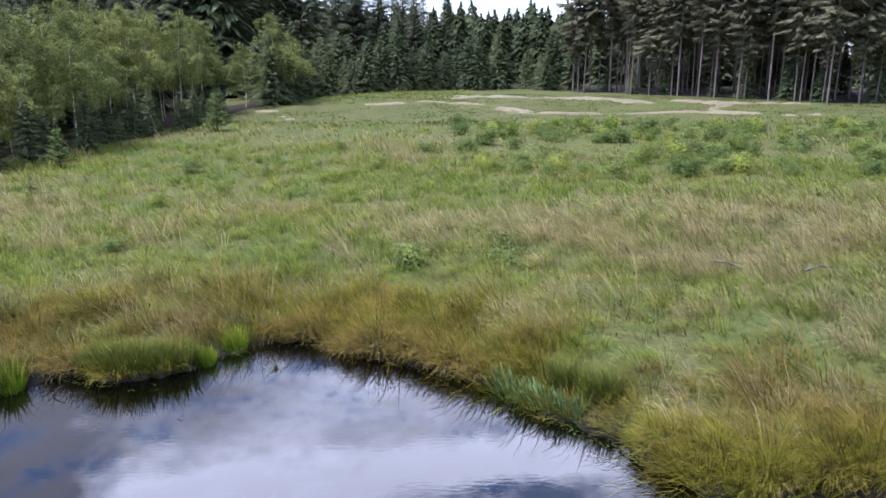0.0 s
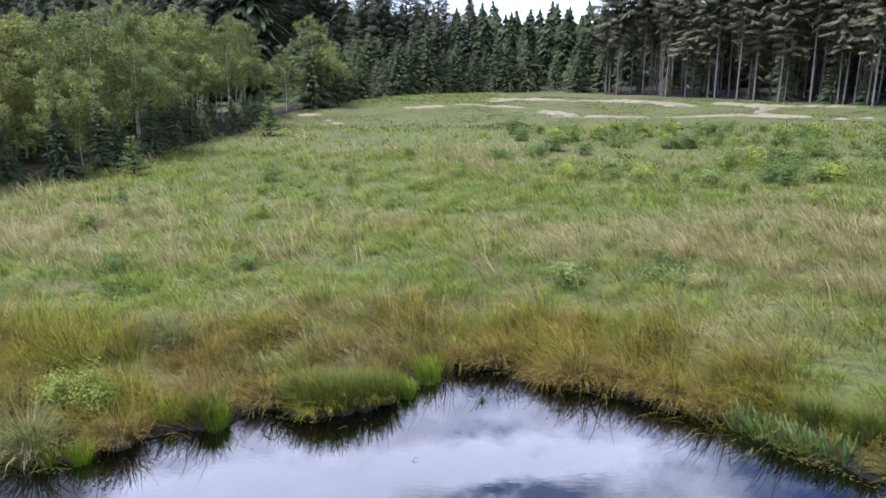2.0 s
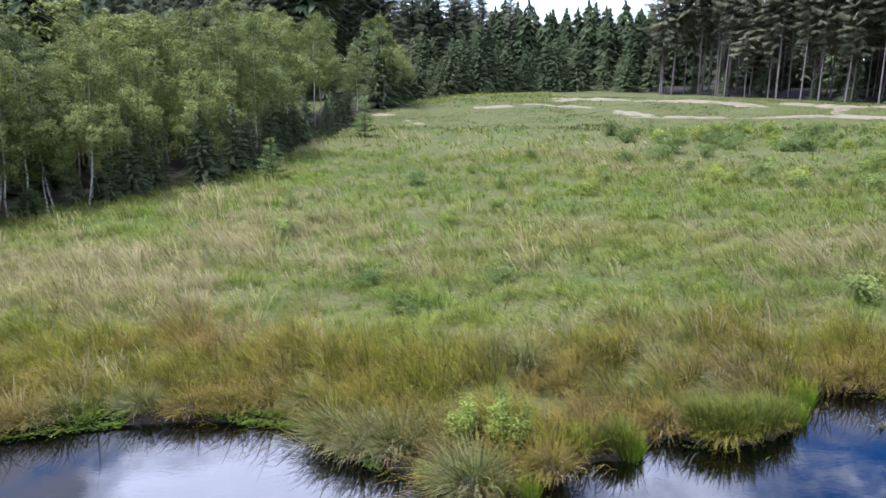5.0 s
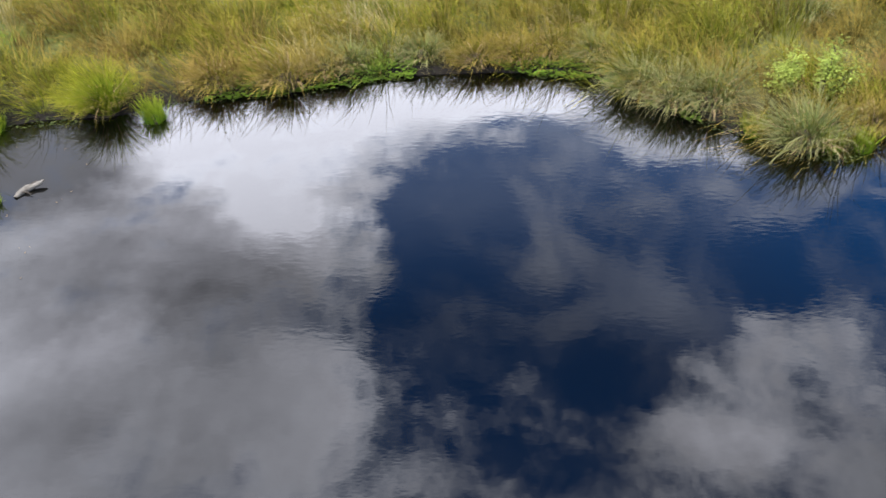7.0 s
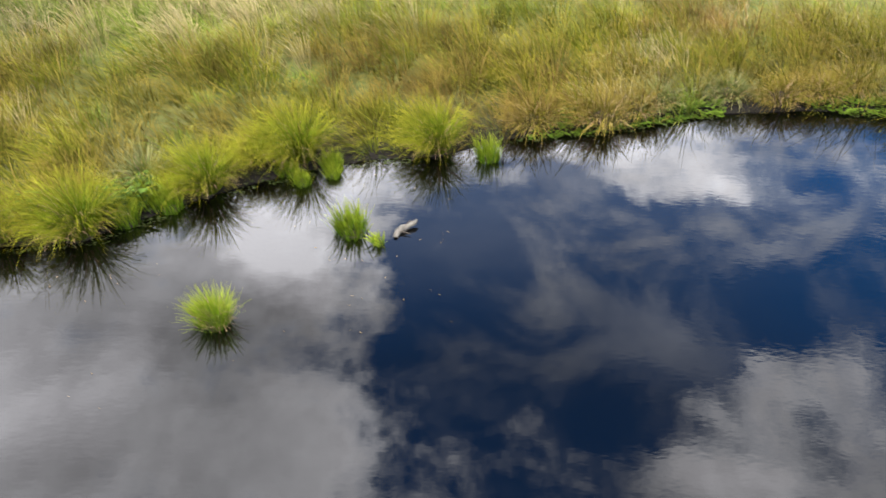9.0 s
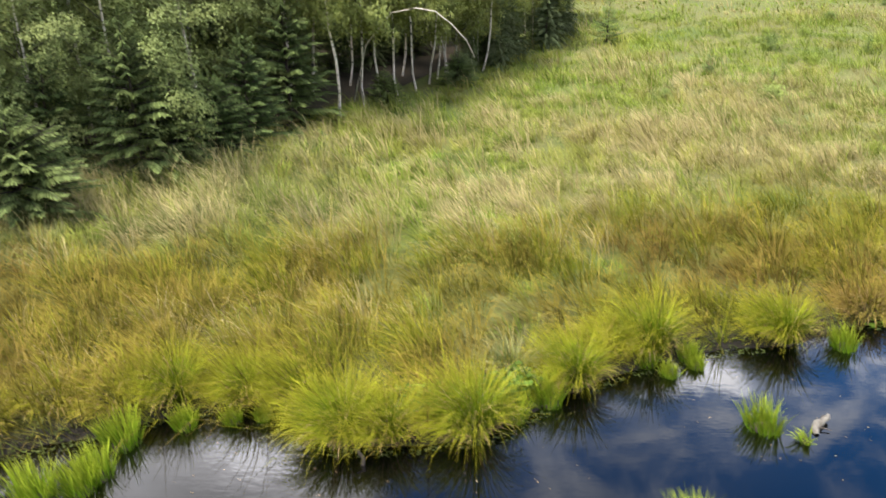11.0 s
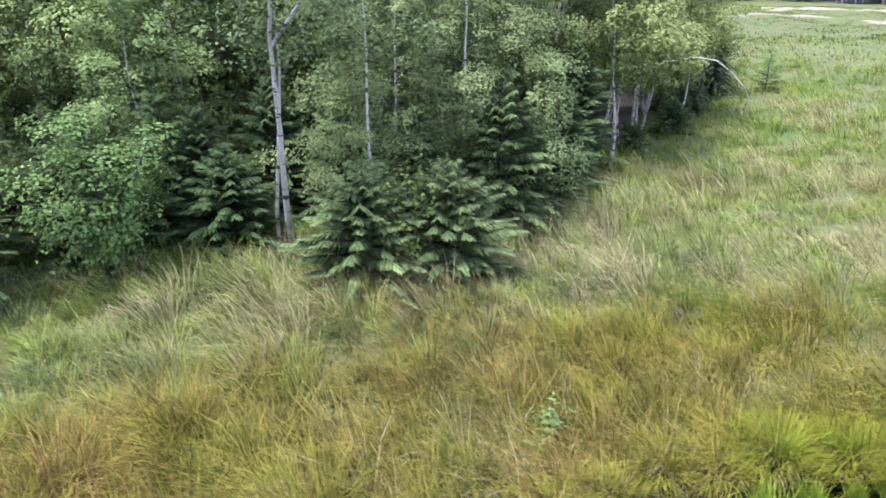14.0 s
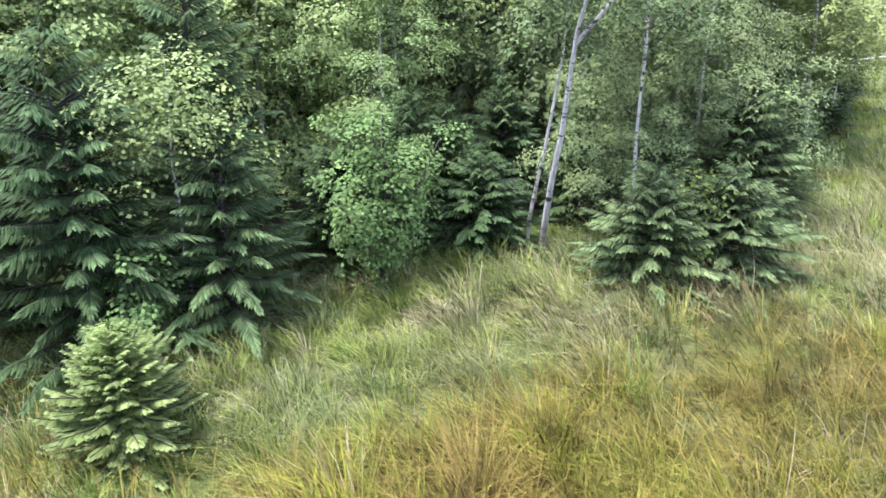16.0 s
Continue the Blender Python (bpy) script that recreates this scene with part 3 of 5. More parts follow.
def tuft_blades(rng, x, y, radius, count, length, width, spread=1.0, wind=2.75, push=0.35, droop=0.7, foot_z=None, make=blades):
    """Domed tufts: upright in the middle, arching outwards at the rim, combed by the wind. Arrays of one value a tuft."""
    n = len(x)
    idx = np.repeat(np.arange(n), count)
    k = len(idx)
    a, q = rng.uniform(0, 2 * math.pi, k), np.sqrt(rng.uniform(0, 1, k))
    r = q * radius[idx] * 0.55
    X, Y = x[idx] + np.cos(a) * r, y[idx] + np.sin(a) * r
    z = np.maximum(ground_z(X, Y), -0.04) - 0.02 if foot_z is None else np.full(k, foot_z)
    lean = spread * (0.08 + 0.75 * q) + rng.normal(0, 0.12, k)
    vx, vy = np.cos(a) * np.sin(lean) + push * math.cos(wind), np.sin(a) * np.sin(lean) + push * math.sin(wind)
    head = np.arctan2(vy, vx) + rng.normal(0, 0.15, k)
    lean = np.arctan2(np.hypot(vx, vy), np.maximum(np.cos(lean), 0.15))
    L = length[idx] * rng.uniform(0.55, 1.12, k) * (1 - 0.15 * q)
    return make(rng, np.stack([X, Y, z], 1), L, width[idx] * rng.uniform(0.6, 1.4, k), head, lean, rng.uniform(0.15, 1.0, k) * droop)


def sward(name, label, mat, seed, zones, keep, size, radius, spread=1.2, push=0.65, droop=1.0):
    """Tufts over the plan zones (x0, x1, s0, s1, tufts, blades in each, blade width), s being the way inland from the shore. keep(x, y, s, rng): which tufts stay."""
    rng = np.random.default_rng(seed)
    V, T_, U, n = [], [], [], 0
    for x0, x1, s0, s1, count, per, wide in zones:
        x, s = rng.uniform(x0, x1, count), rng.uniform(s0, s1, count)
        y = shore(x) + s
        ok = keep(x, y, s, rng) & (y < forest_y(x) + 1.9) & ~on_sand(x, y) & ((size < 0.2) | (y < 41.5 + 2 * ripple(x, y, 0.4, 6.0)) | ((x < 2) & (y > 55)))
        x, y = x[ok], y[ok]
        big = rng.uniform(0.6, 1.75, len(x)) * (1 + 0.3 * ripple(x, y, 1.1, 4.0))
        grow = (wide / 0.007) ** 0.45
        v, t, u = tuft_blades(rng, x, y, radius * big * grow, per, size * big * (1.0 if wide < 0.02 else 0.8), np.full(len(x), wide), spread, push=push, droop=droop)
        V.append(v), T_.append(t + n), U.append(u)
        n += len(v)
    ob = new(name, raw_mesh(name, np.concatenate(V), np.concatenate(T_), mat, np.concatenate(U)))
    return tagged(ob, label, "grass", kind="stuff")


def bank_share(x, y, s):
    """1 in the rusty belt along the pond, 0 out in the meadow."""
    return np.clip((2.9 + 0.7 * ripple(x, y, 0.6, 3.0) + 0.5 * np.clip((-18 - x) / 4, 0, 1) - 1.7 * np.clip((-22.5 - x) / 4.5, 0, 1) - s) / 1.0, 0, 1)


def pale_share(x, y, s):
    p = -0.02 + 0.6 * ripple(x, y, 0.33, 0.4) + 0.5 * ripple(x, y, 1.1, 2.2)
    for cx, cy, rx, ry, k in ((-12.5, 14.5, 3.0, 1.5, 1.0), (6.0, 15.5, 6.5, 2.8, 1.3), (-4.0, 34, 9, 3, 0.4), (-19.5, 10.3, 4.0, 1.7, 0.7), (-25, 8.6, 3.5, 0.9, 0.5), (12, 20, 6, 2, 0.4), (-13.5, 12.5, 4.5, 2.2, 0.5)):
        p = p + k * np.exp(-((x - cx) / rx) ** 2 - ((y - cy) / ry) ** 2)
    return np.clip(p, 0, 1)


def zones(f, per=1.0, upto=4):
    z = [(-33, 9, 0.06, 4.0, 1150, 74, 0.007), (-27, 13, 4.0, 10, 2500, 44, 0.009), (-22, 19, 10, 22, 4300, 23, 0.013), (-20, 42, 22, 62, 6500, 8, 0.038)]
    return [(a, b, c, d, int(n * f), max(4, int(k * per)), w) for a, b, c, d, n, k, w in z[:upto]]


def chance(r, x):
    return r.uniform(0, 1, len(x))


sward("meadow_grass", "soft green meadow grass bending in the wind", GRASS, 1, zones(0.72) + [(-33, -19, 0.3, 6.0, 400, 60, 0.007)], lambda x, y, s, r: chance(r, x) > bank_share(x, y, s) * 0.85, 0.36, 0.26)
sward("bright_grass", "bright fresh green grass in patches of the meadow", FRESH_GRASS, 7, zones(0.58) , lambda x, y, s, r: (chance(r, x) > bank_share(x, y, s) * 0.9) & (chance(r, x) < np.where(x < -21, 0.15, 0.42) + 0.8 * ripple(x, y, 0.45, 9.0) - 0.6 * pale_share(x, y, s)), 0.27, 0.28, spread=1.35)
sward("pale_grass", "pale beige seeding grass in drifts over the meadow", PALE, 2, zones(1.1, 0.75) + [(-33, -20, 1.0, 5.5, 500, 36, 0.006)], lambda x, y, s, r: (chance(r, x) > bank_share(x, y, s) * 0.8) & (chance(r, x) < pale_share(x, y, s)), 0.5, 0.26, spread=0.9, push=0.7)
# the cool shade along the forest edge is put into these blades' greyer green
sward("grey_green_grass", "soft grey-green grass, its cool tone standing for the forest edge's shade", GREYGREEN, 12, [(-34, -19, 1.6, 6.5, 850, 60, 0.007)], lambda x, y, s, r: chance(r, x) > bank_share(x, y, s) * 0.9, 0.4, 0.28)
sward("moor_grass", "rusty and olive moor grass along the bank", RUSTY, 3, zones(1.15, 1.1, 2) + [(-34, -20, 0.06, 4.2, 420, 74, 0.006)], lambda x, y, s, r: chance(r, x) < bank_share(x, y, s), 0.5, 0.3)
sward("sedge", "yellow-green sedge among the rusty bank grass", OLIVE, 4, zones(1.25, 1.0, 2), lambda x, y, s, r: (chance(r, x) < bank_share(x, y, s)) & (ripple(x, y, 0.9, 7.0) + 0.25 * np.clip((-15 - x) / 5, 0, 1) + 0.3 * np.clip((-7 - x) / 2, 0, 1) - 0.45 * np.clip((-21 - x) / 2, 0, 1) > 0.02), 0.52, 0.32)
sward("straw_grass", "bleached straw-coloured grass lying in swathes through the rusty bank", PALE_STRAW, 15, [(-33, -18.5, 0.5, 3.6, 520, 40, 0.005), (-12, 9, 0.6, 3.0, 420, 34, 0.006)], lambda x, y, s, r: chance(r, x) < 0.25 + 0.9 * ripple(x, y, 0.8, 5.0), 0.5, 0.24, spread=1.3, push=0.8)
sward("turf_stubble", "short dense moor turf between the tussocks", STUBBLE, 8, [(-33, -20, 0.0, 5.0, 2300, 14, 0.009), (-33, 9, 0.0, 4.0, 2200, 8, 0.012), (-27, 13, 4.0, 10, 2200, 5, 0.02)], lambda x, y, s, r: chance(r, x) < 1.1, 0.2, 0.45, spread=1.3)


# ---- sand tracks on the far rise ----
def sand_track(pts, w):
    """A strip of bare sand that lies a little proud of the turf; its ragged edge is where it dips under."""
    pts = np.array(pts, float)
    run = np.concatenate([[0], np.cumsum(np.hypot(*np.diff(pts, axis=0).T))])
    m = max(24, int(run[-1] / 0.22))
    u = np.linspace(0, run[-1], m)
    fine = np.stack([np.interp(u, run, pts[:, 0]), np.interp(u, run, pts[:, 1])], 1)
    soft = np.stack([np.convolve(np.pad(fine[:, k], 6, "edge"), np.ones(13) / 13, "valid") for k in (0, 1)], 1)
    soft[:, 1] += 0.3 * w * ripple(soft[:, 0], soft[:, 0] * 0.3, 0.9, w)
    d = np.gradient(soft, axis=0)
    d /= np.linalg.norm(d, axis=1)[:, None] + 1e-9
    side = np.stack([-d[:, 1], d[:, 0]], 1)
    across = np.linspace(-1, 1, 13)
    ends = np.clip(np.minimum(u, run[-1] - u) / (0.8 * w + 0.3), 0, 1)
    xy = (soft[:, None] + side[:, None] * (across[None, :] * w)[..., None]).reshape(-1, 2)
    x, y = xy[:, 0], xy[:, 1]
    crown = (0.5 * ends[:, None] + 0.5 - across[None] ** 2 * 1.5).ravel() - 0.35
    z = ground_z(x, y) + np.clip(0.14 * crown + 0.13 * ripple(x, y, 1.1, 1.0) + 0.06 * ripple(x, y, 4.3, 4.0) - 0.015, -0.12, 0.1)
    i = (np.arange(m - 1)[:, None] * 13 + np.arange(12)[None]).ravel()
    bag = Bag()
    bag.add(np.column_stack([xy, z]), np.concatenate([np.stack([i, i + 13, i + 14], 1), np.stack([i, i + 14, i + 1], 1)]), np.zeros(len(xy)))
    ob = new("sand_track", bag.mesh("sand_track", SAND, True))
    tagged(ob, "pale dry sand track worn through the heath", "track", kind="structure")


for pts, w in SAND_LINES:
    sand_track(pts, w)
sward("rise_turf", "short grazed green turf on the far rise", RISE, 10, [(-13, 31, 30, 56, 5200, 11, 0.04)], lambda x, y, s, r: y > 38, 0.13, 0.45, spread=1.25)
sward("heath", "low brown-green heather on the far rise", HEATH, 9, [(-12, 30, 31, 52, 3000, 11, 0.045)], lambda x, y, s, r: (y > 40 + 1.5 * ripple(x, y, 0.5, 1.0)) & (y < 53) & (ripple(x, y, 0.3, 3.3) > -0.05), 0.27, 0.42, spread=1.2)


# ---- tussocks that stand apart along the shore ----
def tussock(name, x, y, mat, label, seed, height=0.6, radius=0.32, count=420, spread=1.0, wide=0.009, push=0.3, droop=0.9, dead=0, z=None, group="tussocks along the shore"):
    """One clump: living blades, and dry ones hanging round its foot."""
    rng = np.random.default_rng(seed)
    ob = new(name)
    gz = max(float(ground_z(np.array([x]), np.array([y]))[0]), -0.03) if z is None else z
    one = np.zeros(1)
    v, t, u = tuft_blades(rng, one, one, one + radius, count, one + height, one + wide, spread, push=push, droop=droop, foot_z=-0.04, make=arching)
    part("foliage", raw_mesh(name + "_foliage", v, t, mat, u), ob)["kind"] = "stuff"
    if dead:
        v, t, u = tuft_blades(rng, one, one, one + radius * 1.25, dead, one + height * 0.55, one + wide, spread * 1.3, push=0.1, droop=1.2, foot_z=0.02, make=arching)
        part("dry_thatch", raw_mesh(name + "_thatch", v, t, STRAW, u), ob, "dry straw-coloured blades hanging round the foot")["kind"] = "stuff"
    # root stool that carries the blades
    bag = Bag()
    ang = np.linspace(0, 2 * math.pi, 10, endpoint=False)
    rr = radius * 0.55 * rng.uniform(0.85, 1.15, 10)
    ring = np.concatenate([np.stack([np.cos(ang) * rr, np.sin(ang) * rr, np.full(10, -0.3)], 1), np.stack([np.cos(ang) * rr * 0.9, np.sin(ang) * rr * 0.9, np.full(10, 0.02)], 1), [[0, 0, 0.1]]])
    tris = [f for j in range(10) for f in ((j, (j + 1) % 10, 10 + (j + 1) % 10), (j, 10 + (j + 1) % 10, 10 + j), (10 + j, 10 + (j + 1) % 10, 20))]
    bag.add(ring, tris, np.zeros(21))
    part("root_stool", bag.mesh(name + "_stool", PEAT, True), ob, "dark peaty root stool")
    ob.matrix_basis = pose(x, y, gz)
    return tagged(ob, label, "tussock", group)


LIME_AT = [(-16.41, 7.3, 1.0), (-15.6, 7.85, 1.1), (-14.2, 8.08, 1.0), (-18.42, 6.52, 1.05), (-18.05, 6.5, 0.85), (-17.37, 6.6, 1.1), (-19.92, 7.0, 0.95), (-19.33, 7.02, 0.85), (-18.92, 6.98, 0.75),
           (-16.0, 7.75, 0.75)]
FRESH_AT = [(-13.64, 7.92, 0.6), (-15.66, 7.6, 0.45), (-15.23, 7.7, 0.45), (-16.85, 7.0, 0.7), (-16.67, 7.0, 0.7), (-17.0, 6.75, 0.6), (-15.49, 7.42, 0.3), (-15.2, 7.56, 0.25),
            (-6.4, 7.5, 0.55), (-5.75, 8.32, 0.9), (-5.23, 8.26, 0.75), (-2.85, 9.5, 0.9), (-6.72, 7.48, 0.5), (-3.1, 9.05, 0.6), (1.65, 7.85, 0.9), (-5.2, 8.3, 0.5),
            (-20.53, 5.75, 0.8), (-20.26, 5.87, 0.6), (-20.2, 6.02, 0.6), (-20.16, 6.4, 0.75), (-19.73, 6.63, 0.4), (-19.35, 6.7, 0.3), (-19.1, 6.75, 0.25), (-7.4, 7.75, 0.5)]
STRAW_AT = [(-13.15, 8.55, 0.9), (-12.37, 8.65, 1.0), (-10.25, 9.15, 0.9), (-9.74, 9.25, 0.8), (-11.96, 8.85, 0.8), (-6.15, 7.85, 0.9), (-4.75, 8.8, 0.9), (-1.97, 10.0, 1.0), (-1.29, 9.55, 0.95),
            (-0.9, 9.45, 1.15), (-0.42, 9.3, 0.9), (-0.1, 9.05, 0.95), (-9.9, 9.3, 0.8), (-9.36, 9.35, 0.8), (0.15, 8.85, 0.9), (-2.4, 10.05, 0.8), (0.45, 8.6, 0.8)]
GREY_AT = [(-11.72, 9.0, 0.8), (-10.86, 9.2, 0.8), (-8.88, 9.25, 0.8), (-8.45, 8.55, 1.0), (-8.15, 8.3, 0.95), (-7.74, 8.25, 1.1), (-6.98, 7.55, 1.1), (-6.26, 9.9, 1.0), (-6.6, 10.2, 0.9), (-17.0, 7.3, 0.8)]
for k, (x, y, s) in enumerate(LIME_AT):
    tussock("sedge_tussock", x, y, LIME, "yellow-green sedge tussock arching over the water's edge", 100 + k, 0.66 * s, 0.27 * s, 1400, dead=200, spread=0.85, push=0.3, droop=1.25, wide=0.0044)
for k, (x, y, s) in enumerate(FRESH_AT):
    tussock("rush_clump", x, y, FRESH, "bright green upright rush clump standing in the shallows", 200 + k, 0.42 * s + 0.12, 0.24 * s + 0.05, 280, spread=0.18, wide=0.0075, push=0.1, droop=0.35, z=-0.03)
for k, (x, y, s) in enumerate(STRAW_AT):
    tussock("moor_grass_tussock", x, y, RUSTY, "straw and rust coloured moor grass tussock on the bank", 300 + k, 0.58 * s, 0.32 * s, 450, dead=180, droop=1.4, wide=0.006)
for k, (x, y, s) in enumerate(GREY_AT):
    tussock("grey_green_tussock", x, y, GREYGREEN, "grey-green grass tussock with pale seed heads on the bank", 400 + k, 0.62 * s, 0.32 * s, 480, dead=80, droop=1.3, wide=0.006)

for k, (x, y, s) in enumerate([(2.66, 6.5, 0.95), (3.0, 6.15, 0.9), (3.65, 6.25, 0.9), (2.26, 6.8, 0.8), (4.4, 6.2, 1.0), (-20.9, 6.85, 0.9), (-20.45, 6.85, 0.8), (-21.3, 6.5, 0.85), (-21.8, 6.3, 0.8), (-4.1, 8.62, 0.95), (-3.55, 8.85, 0.8)]):
    tussock("moor_grass_tussock", x, y, OLIVE, "olive and gold moor grass tussock on the bank", 450 + k, 0.55 * s, 0.34 * s, 700, dead=160, droop=1.3, wide=0.006)

for k, (x, y, s) in enumerate([(-4.35, 8.72, 0.9), (-4.12, 8.66, 1.0), (-3.88, 8.7, 1.0), (-3.62, 8.78, 0.95), (-3.4, 8.92, 0.85), (-5.35, 8.35, 0.8), (1.5, 8.05, 0.9), (1.85, 7.72, 0.95)]):
    tussock("rush_clump", x, y, RUSH, "dense olive green rush clump at the water's edge", 470 + k, 0.52 * s, 0.36 * s, 520, spread=0.42, wide=0.008, push=0.15, droop=0.5)

# clumps out in the water
tussock("rush_clump", -14.92, 6.66, FRESH, "bright green rush clump leaning over in open water", 501, 0.37, 0.25, 300, spread=0.15, wide=0.009, push=0.12, droop=0.3, z=-0.03)
tussock("rush_clump", -14.66, 6.48, FRESH, "small bright green rush sprig in open water", 502, 0.22, 0.08, 60, spread=0.15, wide=0.012, push=0.1, z=-0.02)
tussock("island_tussock", -15.85, 5.47, FRESH, "round green and gold tussock islet in open water", 503, 0.38, 0.17, 520, spread=0.5, push=0.15, droop=0.5, dead=110, wide=0.005, z=0.0)
tussock("reed_sprig", -2.18, 8.92, GREYGREEN, "thin grey-green reed sprig in the water", 504, 0.3, 0.08, 16, spread=0.5, z=-0.03)
for k, (x, y) in enumerate([(0.72, 8.2), (0.86, 8.02), (0.98, 7.88), (1.1, 7.78), (1.22, 7.66), (1.36, 7.6), (1.5, 7.5)]):
    tussock("iris_clump", x, y, IRIS, "pale blue-green iris blades at the water's edge", 520 + k, 0.44, 0.15, 32, spread=0.3, wide=0.034, push=0.15, droop=0.3, z=-0.03, group="iris clumps at the water's edge")


# ---- small things in and by the water ----
def driftwood(x, y, turn):
    ob = new("driftwood")
    rng = np.random.default_rng(9)
    log = Bag()
    u = np.linspace(0, 1, 7)
    spine = np.stack([u * 0.46 - 0.23, 0.05 * np.sin(u * 5), 0.015 + 0.1 * u ** 1.5], 1)
    tube(log, spine, 0.05 * np.sin(u * 2.6 + 0.4) * (1 + 0.25 * np.sin(u * 17)) + 0.01, 9)
    part("log", log.mesh("driftwood_log", GREY_WOOD, True), ob, "bleached grey wood")
    for j in range(3):
        stub = Bag()
        p = spine[1 + 2 * j]
        w = np.linspace(0, 1, 4)[:, None]
        tube(stub, p + w * np.array([0.12 - 0.1 * j, -0.16 + 0.12 * j, 0.03]) + 0.02 * np.sin(w * 4), 0.016 * (1 - 0.6 * w[:, 0]), 6)
        part("stub", stub.mesh("driftwood_stub", DARK_BARK, True), ob, "dark broken branch stub")
    ob.matrix_basis = pose(x, y, 0, 0, 0, turn)
    return tagged(ob, "bleached driftwood log lying half out of the pond", "driftwood")


def stick(name, pts, r, mat, label):
    bag = Bag()
    tube(bag, pts, np.linspace(r, r * 0.4, len(pts)), 6)
    base = np.array(pts[0], float)
    bag.v[0] = bag.v[0] - base
    ob = new(name, bag.mesh(name, mat, True))
    ob.location = base
    tagged(ob, label, "stick")


driftwood(-14.44, 6.68, 55).scale = (0.62, 0.62, 0.45)
stick("twig", [(-4.68, 8.08, -0.04), (-4.64, 8.11, 0.05), (-4.59, 8.14, 0.1), (-4.55, 8.15, 0.11)], 0.009, DARK_BARK, "dark bent twig sticking out of the water")
stick("twig", [(-1.35, 9.55, -0.03), (-1.28, 9.62, 0.12), (-1.2, 9.65, 0.16)], 0.014, DARK_BARK, "dark bent twig sticking out of the water")
stick("twig", [(-2.98, 7.5, -0.01), (-2.94, 7.53, 0.03), (-2.91, 7.55, 0.02)], 0.004, DARK_BARK, "thin dark twig floating on the water")
stick("dead_branch", [(4.6, 12.2, 0.55), (4.75, 11.9, 0.62), (4.95, 11.65, 0.56)], 0.03, GREY_WOOD, "bleached dead branch lying in the grass")
stick("dead_branch", [(5.85, 11.5, 0.58), (6.15, 11.6, 0.63), (6.5, 11.65, 0.57)], 0.03, GREY_WOOD, "bleached dead branch lying in the grass")
stick("peat_stub", [(-18.22, 6.18, -0.1), (-18.2, 6.18, 0.06), (-18.26, 6.22, 0.12)], 0.022, DARK_BARK, "dark stub of wood under the sedge")


def leaf_mat(name, label, mat, seed, x0, x1, s0, s1, count, size, rise=0.02):
    """Flat leaves and moss pads lying on the wet margin."""
    rng = np.random.default_rng(seed)
    x, s = rng.uniform(x0, x1, count), rng.uniform(s0, s1, count) ** 1.0
    y = shore(x) + s
    ok = ripple(x, y, 1.7, 2.0) > -0.25
    x, y = x[ok], y[ok]
    n = len(x)
    z = np.maximum(ground_z(x, y), 0.0) + rng.uniform(0.003, rise, n)
    a = rng.uniform(0, 6.28, n)
    sz = size * rng.uniform(0.5, 1.3, n)
    d, e = np.stack([np.cos(a), np.sin(a), rng.normal(0, 0.15, n)], 1) * sz[:, None], np.stack([-np.sin(a), np.cos(a), rng.normal(0, 0.15, n)], 1) * sz[:, None] * 0.6
    p = np.stack([x, y, z], 1)
    v = np.stack([p - d, p - d * 0.2 + e, p + d, p - d * 0.2 - e], 1).reshape(-1, 3)
    t = ((np.arange(n) * 4)[:, None, None] + np.array([[0, 1, 2], [0, 2, 3]])[None]).reshape(-1, 3)
    tagged(new(name, raw_mesh(name, v, t, mat, np.tile([0, 0.5, 1, 0.5], n))), label, "moss", kind="stuff")


leaf_mat("moss", "bright green moss and pondweed on the wet margin", MOSS, 61, -13.2, -7.9, -0.12, 0.3, 4200, 0.03, 0.05)
leaf_mat("pondweed", "dark floating weed along the waterline", WEED, 62, -21, 2.0, -0.16, 0.1, 4500, 0.018, 0.008)
leaf_mat("pond_scum", "pale specks of floating leaves on the water", STRAW, 63, -20.5, -14, -2.6, -0.3, 190, 0.007, 0.005)
leaf_mat("green_margin", "broad green leaves growing in the wet bank", MARGIN, 64, -17.3, -16.5, 0.12, 0.5, 1300, 0.032, 0.18)
leaf_mat("green_margin", "broad green leaves growing in the wet bank", MARGIN, 65, -18.0, -17.6, 0.15, 0.45, 600, 0.032, 0.16)


